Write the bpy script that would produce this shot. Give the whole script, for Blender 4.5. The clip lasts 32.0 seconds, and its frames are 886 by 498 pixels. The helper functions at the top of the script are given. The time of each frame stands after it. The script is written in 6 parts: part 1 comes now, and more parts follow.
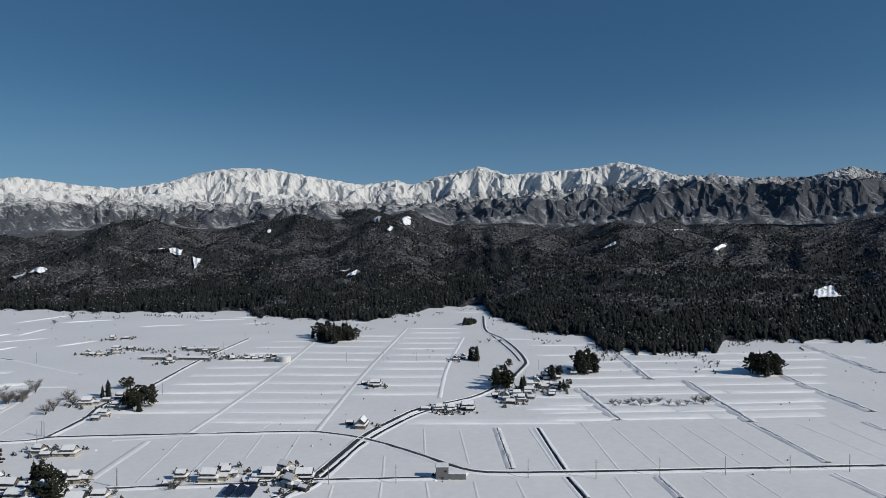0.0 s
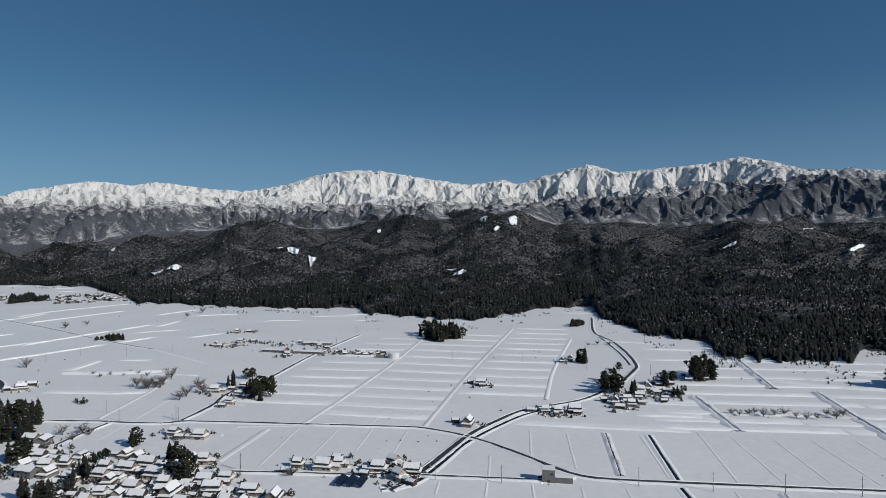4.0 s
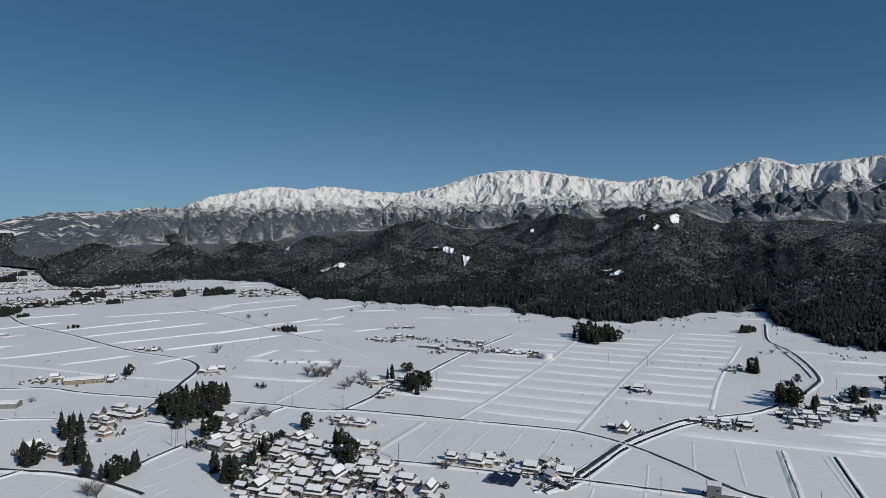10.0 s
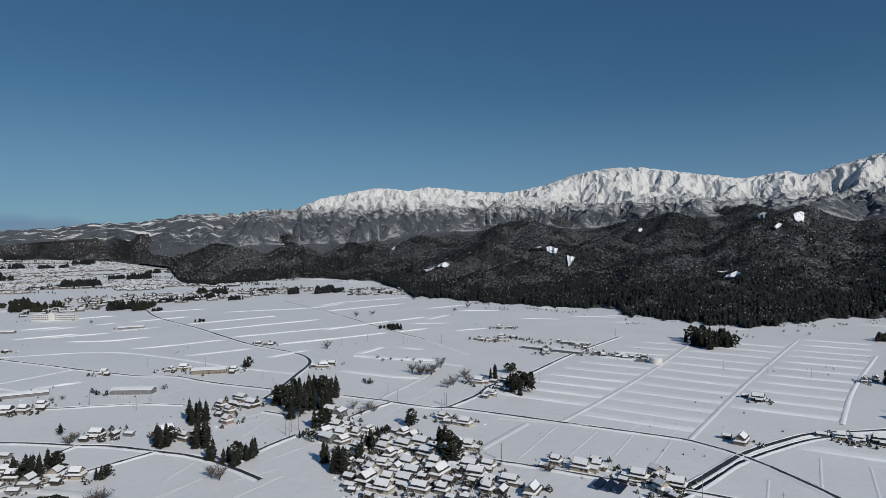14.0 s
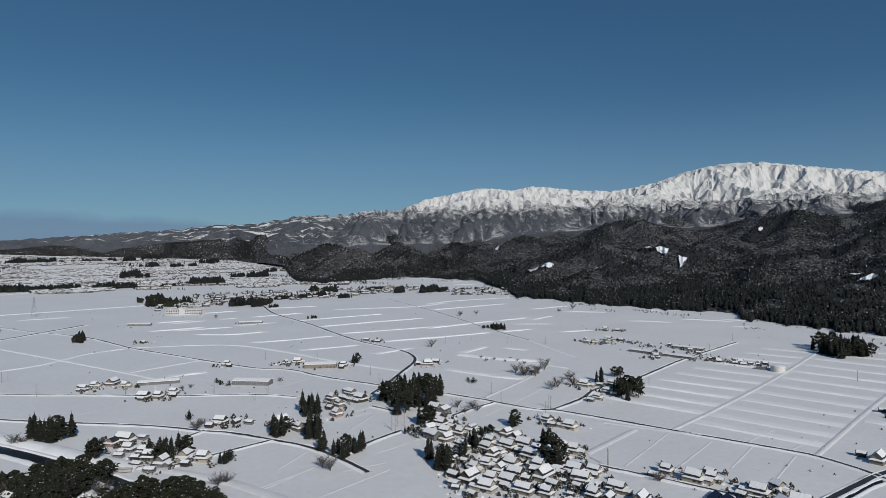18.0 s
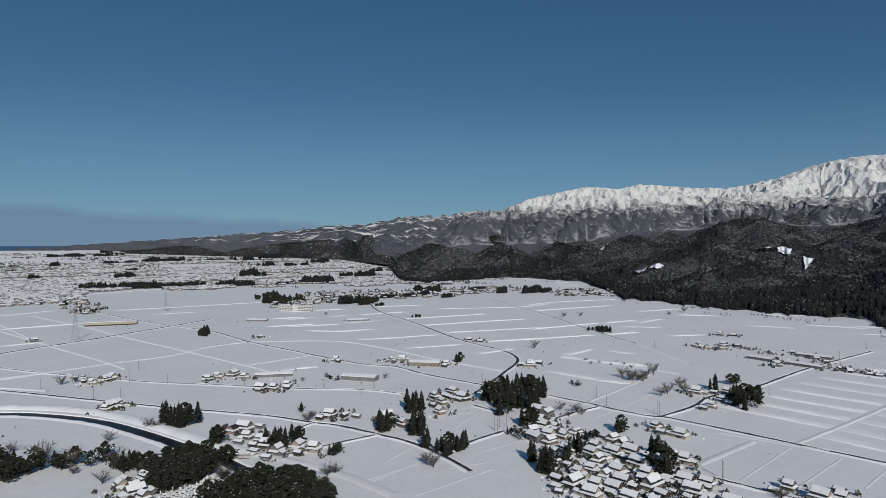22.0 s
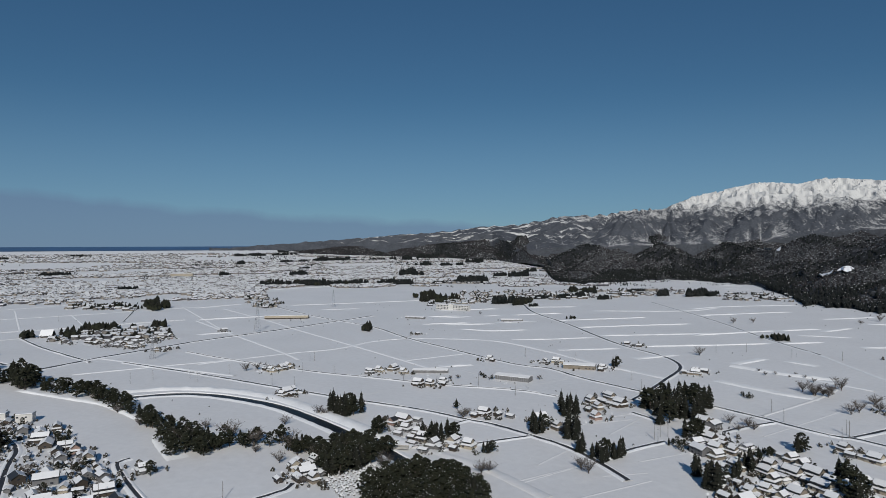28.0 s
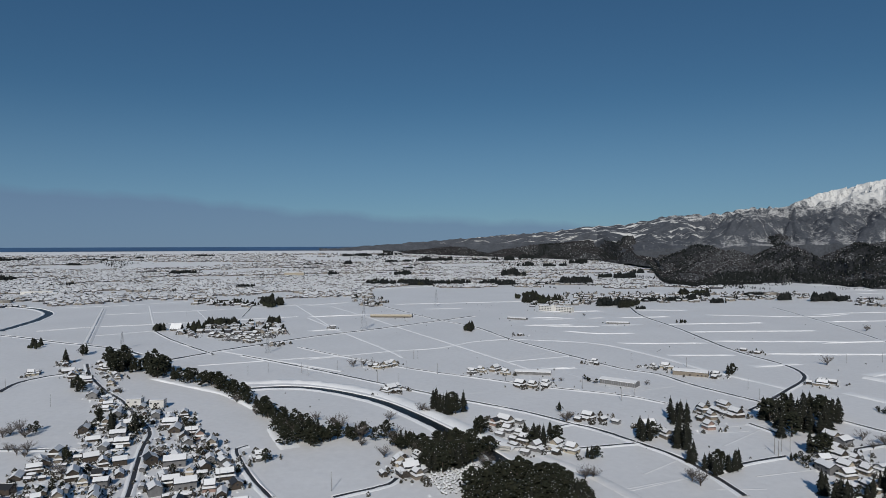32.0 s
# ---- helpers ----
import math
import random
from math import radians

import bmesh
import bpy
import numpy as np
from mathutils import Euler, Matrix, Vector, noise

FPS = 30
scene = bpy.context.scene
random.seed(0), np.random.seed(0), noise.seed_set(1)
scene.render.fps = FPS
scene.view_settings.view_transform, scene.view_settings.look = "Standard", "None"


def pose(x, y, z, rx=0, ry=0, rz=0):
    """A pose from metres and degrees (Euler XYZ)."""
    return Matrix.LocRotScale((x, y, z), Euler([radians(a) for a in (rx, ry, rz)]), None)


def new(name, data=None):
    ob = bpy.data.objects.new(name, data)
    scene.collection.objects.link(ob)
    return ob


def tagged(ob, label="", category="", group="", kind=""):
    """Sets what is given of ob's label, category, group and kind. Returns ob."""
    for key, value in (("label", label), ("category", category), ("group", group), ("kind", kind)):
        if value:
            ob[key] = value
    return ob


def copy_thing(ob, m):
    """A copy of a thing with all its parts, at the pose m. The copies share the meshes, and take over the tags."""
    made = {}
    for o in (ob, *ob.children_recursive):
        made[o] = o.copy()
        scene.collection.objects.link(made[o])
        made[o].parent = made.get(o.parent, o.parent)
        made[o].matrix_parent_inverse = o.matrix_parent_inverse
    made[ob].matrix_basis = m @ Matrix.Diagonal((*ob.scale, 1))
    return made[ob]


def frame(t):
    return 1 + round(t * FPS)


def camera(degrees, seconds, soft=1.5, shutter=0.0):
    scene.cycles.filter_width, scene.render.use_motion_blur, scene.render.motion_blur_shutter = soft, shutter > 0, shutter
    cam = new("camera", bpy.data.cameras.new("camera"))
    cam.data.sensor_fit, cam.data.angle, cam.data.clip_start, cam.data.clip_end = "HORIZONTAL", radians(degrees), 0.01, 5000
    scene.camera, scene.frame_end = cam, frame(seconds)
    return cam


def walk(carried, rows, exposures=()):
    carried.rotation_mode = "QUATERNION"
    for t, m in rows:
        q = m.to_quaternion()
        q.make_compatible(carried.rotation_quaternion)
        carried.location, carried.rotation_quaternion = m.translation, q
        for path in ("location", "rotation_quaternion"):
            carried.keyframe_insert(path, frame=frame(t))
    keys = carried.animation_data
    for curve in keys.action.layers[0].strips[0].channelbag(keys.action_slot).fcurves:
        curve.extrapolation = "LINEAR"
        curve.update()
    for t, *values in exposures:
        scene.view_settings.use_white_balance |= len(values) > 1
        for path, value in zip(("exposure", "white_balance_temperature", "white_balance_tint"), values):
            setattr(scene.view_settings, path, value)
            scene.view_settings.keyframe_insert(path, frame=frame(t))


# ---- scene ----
# ---- camera: it hovers high over the plain and turns to its left ----
EYE = 150.0
cam = camera(69.45, 32.0, soft=0.85)
TURNS = [  # seconds, yaw, pitch, roll
    (0, 0.0, -0.47, 0.20), (1, 2.43, -0.47, 0.18), (2, 4.88, -0.47, 0.16), (3, 7.24, -0.47, 0.14), (4, 9.5, -0.47, 0.13),
    (6, 14.06, -0.47, 0.11), (8, 18.58, -0.47, 0.11), (10, 23.15, -0.47, 0.11), (12, 27.74, -0.47, 0.12), (14, 32.36, -0.46, 0.14),
    (16, 36.97, -0.45, 0.15), (18, 41.62, -0.44, 0.17), (20, 46.24, -0.42, 0.18), (22, 50.80, -0.40, 0.19), (24, 55.36, -0.38, 0.20),
    (26, 59.95, -0.35, 0.20), (28, 64.52, -0.32, 0.20), (30, 69.06, -0.28, 0.19), (32, 73.65, -0.25, 0.17)]
walk(cam, [(t, pose(0, 0, EYE, 90 + pitch, roll, yaw)) for t, yaw, pitch, roll in TURNS],
     exposures=[(0, -0.17), (10, -0.24), (20, -0.32), (32, -0.36)])

# ---- daylight: a low winter sun to the right of the first view ----
SUN_AZ, SUN_EL = 114.0, 30.0      # degrees clockwise from the first view's heading
world = bpy.data.worlds.new("winter_sky")
scene.world = world
world.use_nodes = True
wn = world.node_tree
sky_tex = wn.nodes.new("ShaderNodeTexSky")
sky_tex.sky_type, sky_tex.sun_disc = "NISHITA", False
sky_tex.sun_elevation, sky_tex.sun_rotation = radians(SUN_EL), radians(SUN_AZ)
sky_tex.altitude, sky_tex.air_density, sky_tex.dust_density, sky_tex.ozone_density = 1200, 0.68, 0.5, 4.0
bg = wn.nodes["Background"]
bg.inputs["Strength"].default_value = 0.073
cool = wn.nodes.new("ShaderNodeMix")          # the deep blue of dry winter air
cool.data_type, cool.blend_type = "RGBA", "MULTIPLY"
cool.inputs["Factor"].default_value, cool.inputs["B"].default_value = 1.0, (0.86, 1.11, 0.90, 1)
wn.links.new(sky_tex.outputs[0], cool.inputs["A"])
even = wn.nodes.new("ShaderNodeMix")          # thin high haze evens the blue out towards the zenith
even.data_type = "RGBA"
even.inputs["Factor"].default_value, even.inputs["B"].default_value = 0.3, (0.3, 1.47, 4.6, 1)
wn.links.new(cool.outputs["Result"], even.inputs["A"])
wn.links.new(even.outputs["Result"], bg.inputs["Color"])
sun = new("sun", bpy.data.lights.new("sun", "SUN"))
sun.data.energy, sun.data.angle, sun.data.color = 4.2, radians(0.5), (1.0, 0.955, 0.88)
to_sun = Vector((math.sin(radians(SUN_AZ)) * math.cos(radians(SUN_EL)), math.cos(radians(SUN_AZ)) * math.cos(radians(SUN_EL)), math.sin(radians(SUN_EL))))
sun.matrix_world = to_sun.to_track_quat("Z", "Y").to_matrix().to_4x4()


# ---- materials ----
def mat(name, color, rough=0.8, metal=0.0, vary=0.25, scale=0.2, second=None, fine=6.0, bump=0.0, bump_scale=1.0, islands=False, objects=False):
    """A surface whose colour drifts between two tones at a broad and a fine scale, with relief."""
    m = bpy.data.materials.new(name)
    m.use_nodes = True
    nt = m.node_tree
    n, link = nt.nodes, nt.links.new
    b = n["Principled BSDF"]
    b.inputs["Roughness"].default_value, b.inputs["Metallic"].default_value = rough, metal
    geo = n.new("ShaderNodeNewGeometry")
    second = second or tuple(c * (1 - vary) for c in color)
    broad, small = n.new("ShaderNodeTexNoise"), n.new("ShaderNodeTexNoise")
    broad.inputs["Scale"].default_value, small.inputs["Scale"].default_value = scale, scale * fine
    broad.inputs["Detail"].default_value = small.inputs["Detail"].default_value = 4
    for t in (broad, small):
        link(geo.outputs["Position"], t.inputs["Vector"])
    add = n.new("ShaderNodeMath")
    add.operation = "ADD"
    link(broad.outputs["Fac"], add.inputs[0])
    link(small.outputs["Fac"], add.inputs[1])
    last = add
    if islands or objects:
        rnd = geo.outputs["Random Per Island"] if islands else n.new("ShaderNodeObjectInfo").outputs["Random"]
        more = n.new("ShaderNodeMath")
        more.operation = "MULTIPLY_ADD"
        link(rnd, more.inputs[0])
        more.inputs[1].default_value = 0.8
        sub = n.new("ShaderNodeMath")
        sub.operation = "SUBTRACT"
        link(add.outputs[0], sub.inputs[0])
        sub.inputs[1].default_value = 0.4
        link(sub.outputs[0], more.inputs[2])
        last = more
    ramp = n.new("ShaderNodeMapRange")
    ramp.inputs["From Min"].default_value, ramp.inputs["From Max"].default_value = 0.65, 1.35
    link(last.outputs[0], ramp.inputs["Value"])
    mix = n.new("ShaderNodeMix")
    mix.data_type = "RGBA"
    mix.inputs["A"].default_value, mix.inputs["B"].default_value = (*color, 1), (*second, 1)
    link(ramp.outputs["Result"], mix.inputs["Factor"])
    link(mix.outputs["Result"], b.inputs["Base Color"])
    if bump:
        bt, bn = n.new("ShaderNodeTexNoise"), n.new("ShaderNodeBump")
        bt.inputs["Scale"].default_value, bt.inputs["Detail"].default_value = bump_scale, 5
        bn.inputs["Strength"].default_value, bn.inputs["Distance"].default_value = 0.6, bump
        link(geo.outputs["Position"], bt.inputs["Vector"])
        link(bt.outputs["Fac"], bn.inputs["Height"])
        link(bn.outputs["Normal"], b.inputs["Normal"])
    return m


def speckled(name, dark, dark_b, white, scale, low, high, islands=False, slope=None, bump=0.0, bump_scale=0.05, snow_line=None, gully=None):
    """Dark growth or rock with snow lying on it in flecks; slope: snow keeps to the flatter faces."""
    m = mat(name, dark, 0.9, second=dark_b, scale=scale * 0.15, bump=bump, bump_scale=bump_scale, islands=islands)
    nt = m.node_tree
    n, link = nt.nodes, nt.links.new
    b = n["Principled BSDF"]
    old = b.inputs["Base Color"].links[0].from_socket
    geo = n["Geometry"]
    t = n.new("ShaderNodeTexNoise")
    t.inputs["Scale"].default_value, t.inputs["Detail"].default_value, t.inputs["Roughness"].default_value = scale, 6, 0.65
    link(geo.outputs["Position"], t.inputs["Vector"])
    value = t.outputs["Fac"]
    if slope is not None:
        sep, ma = n.new("ShaderNodeSeparateXYZ"), n.new("ShaderNodeMath")
        link(geo.outputs["Normal"], sep.inputs[0])
        ma.operation = "MULTIPLY_ADD"
        link(sep.outputs["Z"], ma.inputs[0])
        ma.inputs[1].default_value = slope
        link(t.outputs["Fac"], ma.inputs[2])
        value = ma.outputs[0]
    if gully is not None:                         # snow lies in the gullies, woods and rock stand on the ribs
        at, ma3 = n.new("ShaderNodeAttribute"), n.new("ShaderNodeMath")
        at.attribute_name = "gully"
        ma3.operation, ma3.inputs[1].default_value = "MULTIPLY_ADD", gully
        link(at.outputs["Fac"], ma3.inputs[0])
        link(value, ma3.inputs[2])
        value = ma3.outputs[0]
    if snow_line is not None:                     # more snow with height above the sea
        sep2, ma2 = n.new("ShaderNodeSeparateXYZ"), n.new("ShaderNodeMath")
        link(geo.outputs["Position"], sep2.inputs[0])
        sub2 = n.new("ShaderNodeMath")
        sub2.operation, sub2.inputs[1].default_value = "SUBTRACT", snow_line[0]
        link(sep2.outputs["Z"], sub2.inputs[0])
        ma2.operation, ma2.inputs[1].default_value = "MULTIPLY_ADD", 1.0 / snow_line[1]
        link(sub2.outputs[0], ma2.inputs[0])
        link(value, ma2.inputs[2])
        value = ma2.outputs[0]
    ramp = n.new("ShaderNodeMapRange")
    ramp.inputs["From Min"].default_value, ramp.inputs["From Max"].default_value = low, high
    link(value, ramp.inputs["Value"])
    mix = n.new("ShaderNodeMix")
    mix.data_type = "RGBA"
    link(ramp.outputs["Result"], mix.inputs["Factor"])
    link(old, mix.inputs["A"])
    mix.inputs["B"].default_value = (*white, 1)
    link(mix.outputs["Result"], b.inputs["Base Color"])
    return m


WHITE = (0.82, 0.84, 0.88)
SNOW = mat("snow", (0.81, 0.807, 0.81), 0.5, vary=0.12, scale=0.008, fine=22, bump=0.7, bump_scale=0.06)
# lighter than SNOW: part of the banks' sunlit brightness is put into the tone
BANK_SNOW = mat("bank_snow", (0.86, 0.87, 0.885), 0.7, vary=0.08, scale=0.05, bump=0.3, bump_scale=0.6)
ROOF_SNOW = mat("roof_snow", (0.76, 0.77, 0.79), 0.65, vary=0.08, scale=0.2, bump=0.1, bump_scale=0.8)
SNOW.node_tree.nodes["Principled BSDF"].inputs["Specular IOR Level"].default_value = 0.9      # a faint sheen towards the sun
ASPHALT = mat("wet_asphalt", (0.045, 0.045, 0.05), 0.6, vary=0.5, scale=0.08, bump=0.03, bump_scale=2)
WATER = mat("dark_water", (0.01, 0.012, 0.015), 0.3, vary=0.4, scale=0.05, bump=0.08, bump_scale=0.6)
WATER.node_tree.nodes["Principled BSDF"].inputs["Specular IOR Level"].default_value = 0.06
SEA = mat("sea_water", (0.03, 0.10, 0.22), 0.7, vary=0.3, scale=0.004)
DARK_BED = mat("dark_ditch_bed", (0.07, 0.06, 0.05), 0.9, vary=0.5, scale=0.3, bump=0.1, bump_scale=1)
NEEDLES = speckled("cedar_needles", (0.008, 0.011, 0.008), (0.019, 0.018, 0.013), WHITE, 1.6, 0.7, 0.76)
LEAVES = speckled("evergreen_leaves", (0.009, 0.013, 0.008), (0.026, 0.026, 0.015), WHITE, 1.6, 0.7, 0.76)
SHRUB = speckled("snowy_shrub", (0.014, 0.017, 0.012), (0.06, 0.05, 0.038), WHITE, 0.9, 0.54, 0.62)
FOREST = mat("forest_needles", (0.006, 0.009, 0.009), 0.95, second=(0.019, 0.021, 0.021), scale=0.012, islands=True)
# floor tones lean blue: a little distance haze put into the colour
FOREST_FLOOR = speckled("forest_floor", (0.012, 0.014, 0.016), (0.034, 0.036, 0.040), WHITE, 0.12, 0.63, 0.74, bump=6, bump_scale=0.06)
CLEARING = speckled("cleared_slope", (0.05, 0.045, 0.04), (0.1, 0.09, 0.08), WHITE, 0.06, 0.36, 0.44, bump=2, bump_scale=0.05)
# blue-grey darks and dulled white carry the distance haze in the base colour
MOUNTAIN = speckled("hazy_mountain_side", (0.030, 0.035, 0.045), (0.075, 0.083, 0.10), (0.56, 0.56, 0.555), 0.11, 0.90, 1.36, slope=0.7, gully=1.0)
# same blue lean of haze put into the dark tones
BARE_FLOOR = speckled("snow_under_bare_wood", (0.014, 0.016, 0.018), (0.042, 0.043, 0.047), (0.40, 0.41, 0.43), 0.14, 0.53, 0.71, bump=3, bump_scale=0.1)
BARE_WOOD = mat("bare_wood", (0.013, 0.013, 0.015), 0.95, second=(0.040, 0.038, 0.040), scale=0.02, islands=True)
# the cloud's brightness is put in as glow on a see-through backdrop
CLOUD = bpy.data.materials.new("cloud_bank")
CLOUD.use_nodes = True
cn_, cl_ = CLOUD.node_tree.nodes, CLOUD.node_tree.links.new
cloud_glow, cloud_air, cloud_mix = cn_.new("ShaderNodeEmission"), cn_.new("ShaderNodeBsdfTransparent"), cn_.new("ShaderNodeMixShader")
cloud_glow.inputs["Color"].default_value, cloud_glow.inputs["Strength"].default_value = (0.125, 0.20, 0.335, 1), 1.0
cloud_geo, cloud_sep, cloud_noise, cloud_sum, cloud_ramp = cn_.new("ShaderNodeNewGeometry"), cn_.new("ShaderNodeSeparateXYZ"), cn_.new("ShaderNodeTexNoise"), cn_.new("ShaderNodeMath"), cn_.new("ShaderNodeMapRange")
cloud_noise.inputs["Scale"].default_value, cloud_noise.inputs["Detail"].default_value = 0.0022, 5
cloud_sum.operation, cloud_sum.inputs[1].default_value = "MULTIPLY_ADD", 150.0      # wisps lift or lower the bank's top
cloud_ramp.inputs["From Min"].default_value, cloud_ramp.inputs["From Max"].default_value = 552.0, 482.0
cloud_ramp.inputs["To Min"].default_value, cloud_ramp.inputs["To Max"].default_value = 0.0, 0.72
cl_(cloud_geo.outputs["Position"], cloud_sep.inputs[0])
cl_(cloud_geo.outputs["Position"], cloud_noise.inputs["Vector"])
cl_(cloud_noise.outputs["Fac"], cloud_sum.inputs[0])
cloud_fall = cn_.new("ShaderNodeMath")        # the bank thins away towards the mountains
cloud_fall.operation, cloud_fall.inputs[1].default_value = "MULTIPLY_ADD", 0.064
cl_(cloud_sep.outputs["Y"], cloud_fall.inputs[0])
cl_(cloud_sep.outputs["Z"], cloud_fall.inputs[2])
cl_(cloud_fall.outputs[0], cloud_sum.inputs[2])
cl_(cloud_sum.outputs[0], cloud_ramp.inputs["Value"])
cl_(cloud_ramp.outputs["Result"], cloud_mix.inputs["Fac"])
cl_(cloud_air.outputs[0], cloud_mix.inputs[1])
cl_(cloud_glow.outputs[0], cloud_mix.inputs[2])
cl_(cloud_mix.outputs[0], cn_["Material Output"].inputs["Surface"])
for dull in (NEEDLES, LEAVES, SHRUB, FOREST, FOREST_FLOOR, BARE_WOOD, BARE_FLOOR):      # foliage scatters light and hardly shines
    dull.node_tree.nodes["Principled BSDF"].inputs["Specular IOR Level"].default_value = 0.22
# see-through sheet whose own glow lightens the low sky like haze
HAZE_RING = bpy.data.materials.new("horizon_haze_glow")
HAZE_RING.use_nodes = True
hz_n, hz_l = HAZE_RING.node_tree.nodes, HAZE_RING.node_tree.links.new
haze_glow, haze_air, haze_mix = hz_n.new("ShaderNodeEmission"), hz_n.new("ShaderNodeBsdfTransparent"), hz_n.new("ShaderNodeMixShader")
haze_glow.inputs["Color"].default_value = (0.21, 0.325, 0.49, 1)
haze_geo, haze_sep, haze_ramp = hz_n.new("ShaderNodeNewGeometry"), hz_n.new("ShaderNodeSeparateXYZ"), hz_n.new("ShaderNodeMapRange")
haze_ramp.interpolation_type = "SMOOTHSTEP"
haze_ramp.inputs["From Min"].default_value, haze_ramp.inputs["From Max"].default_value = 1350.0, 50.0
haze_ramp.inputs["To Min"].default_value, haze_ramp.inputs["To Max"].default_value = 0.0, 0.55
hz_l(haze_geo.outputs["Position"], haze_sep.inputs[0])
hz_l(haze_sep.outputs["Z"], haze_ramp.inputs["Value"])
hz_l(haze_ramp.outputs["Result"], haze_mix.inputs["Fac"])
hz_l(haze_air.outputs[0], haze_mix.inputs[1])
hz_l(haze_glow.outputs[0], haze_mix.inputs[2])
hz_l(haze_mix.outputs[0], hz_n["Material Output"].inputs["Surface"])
BARK = mat("bark", (0.07, 0.055, 0.045), 0.9, vary=0.5, scale=1.5)
TWIGS = mat("bare_twigs", (0.12, 0.105, 0.095), 0.9, vary=0.4, scale=0.8)
CONCRETE = mat("weathered_concrete", (0.42, 0.41, 0.39), 0.85, vary=0.3, scale=0.4)
POLE_GREY = mat("grey_pole", (0.2, 0.195, 0.19), 0.85, vary=0.3, scale=0.4)
STEEL = mat("galvanised_steel", (0.45, 0.46, 0.48), 0.45, 0.6, vary=0.3, scale=0.6)
TILE = mat("dark_roof_tile", (0.035, 0.036, 0.04), 0.45, vary=0.5, scale=1.2)
GLASS = mat("window_glass", (0.03, 0.035, 0.045), 0.12, vary=0.3, scale=0.3)
PANEL = mat("solar_cells", (0.012, 0.016, 0.035), 0.2, vary=0.3, scale=0.5)
WALLS = {
    "tan": mat("tan_render", (0.21, 0.18, 0.145), 0.85, vary=0.25, scale=0.5, objects=True),
    "grey": mat("grey_siding", (0.17, 0.17, 0.175), 0.85, vary=0.3, scale=0.5, objects=True),
    "brown": mat("dark_timber_siding", (0.06, 0.047, 0.037), 0.85, vary=0.4, scale=0.6, objects=True),
    "cream": mat("cream_render", (0.36, 0.32, 0.255), 0.85, vary=0.2, scale=0.5, objects=True),
    "pink": mat("salmon_siding", (0.29, 0.20, 0.17), 0.85, vary=0.2, scale=0.5),
    "blue": mat("blue_sheeting", (0.07, 0.2, 0.42), 0.6, vary=0.25, scale=0.5),
    "white": mat("white_render", (0.58, 0.57, 0.55), 0.8, vary=0.15, scale=0.5),
}


# ---- building helpers ----
def mesh_of(name, verts, faces, material, smooth=False):
    me = bpy.data.meshes.new(name)
    me.from_pydata([tuple(map(float, v)) for v in verts], [], [tuple(map(int, q)) for q in faces])
    me.materials.append(material)
    if smooth:
        me.polygons.foreach_set("use_smooth", [True] * len(me.polygons))
    me.update()
    return me


def fast_mesh(name, verts, tris, material):
    """A mesh straight from arrays of corners and triangles."""
    me = bpy.data.meshes.new(name)
    verts, tris = np.asarray(verts, np.float32), np.asarray(tris, np.int32)
    me.vertices.add(len(verts))
    me.vertices.foreach_set("co", verts.ravel())
    me.loops.add(tris.size)
    me.loops.foreach_set("vertex_index", tris.ravel())
    me.polygons.add(len(tris))
    me.polygons.foreach_set("loop_start", np.arange(0, tris.size, 3, dtype=np.int32))
    me.materials.append(material)
    me.update(calc_edges=True)
    return me


def part(name, bm, material, parent, label=""):
    """Links a bmesh (or a ready mesh) as ONE mesh object under a thing or a part."""
    if isinstance(bm, bpy.types.Mesh):
        me = bm
    else:
        me = bpy.data.meshes.new(name)
        bm.to_mesh(me)
        bm.free()
        me.materials.append(material)
    ob = new(name, me)
    ob.parent = parent
    return tagged(ob, label)


def box(bm, x0, x1, y0, y1, z0, z1):
    v = [bm.verts.new((x, y, z)) for z in (z0, z1) for x, y in ((x0, y0), (x1, y0), (x1, y1), (x0, y1))]
    for q in ((3, 2, 1, 0), (4, 5, 6, 7), (0, 1, 5, 4), (1, 2, 6, 5), (2, 3, 7, 6), (3, 0, 4, 7)):
        bm.faces.new([v[i] for i in q])
    return v


def boxes(*dims):
    bm = bmesh.new()
    for d in dims:
        box(bm, *d)
    return bm


def tube(bm, a, b, ra, rb, sides=6):
    a, b = Vector(a), Vector(b)
    d = (b - a).normalized()
    u = d.orthogonal().normalized()
    w = d.cross(u)
    rings = [[bm.verts.new(c + (u * math.cos(k * math.tau / sides) + w * math.sin(k * math.tau / sides)) * r) for k in range(sides)] for c, r in ((a, ra), (b, rb))]
    for k in range(sides):
        bm.faces.new((rings[0][k], rings[0][(k + 1) % sides], rings[1][(k + 1) % sides], rings[1][k]))
    bm.faces.new(rings[1])
    return rings


# ---- the lie of the land ----
FLAT, RISE, SEA_DIP = 2000.0, 1.904e-5, math.tan(radians(0.33))


def ground_z(x, y):
    """The plain is level near the camera and climbs gently far out."""
    r = np.hypot(x, y)
    return np.minimum(RISE * np.maximum(r - FLAT, 0) ** 2, np.maximum(EYE - r * SEA_DIP, 0))


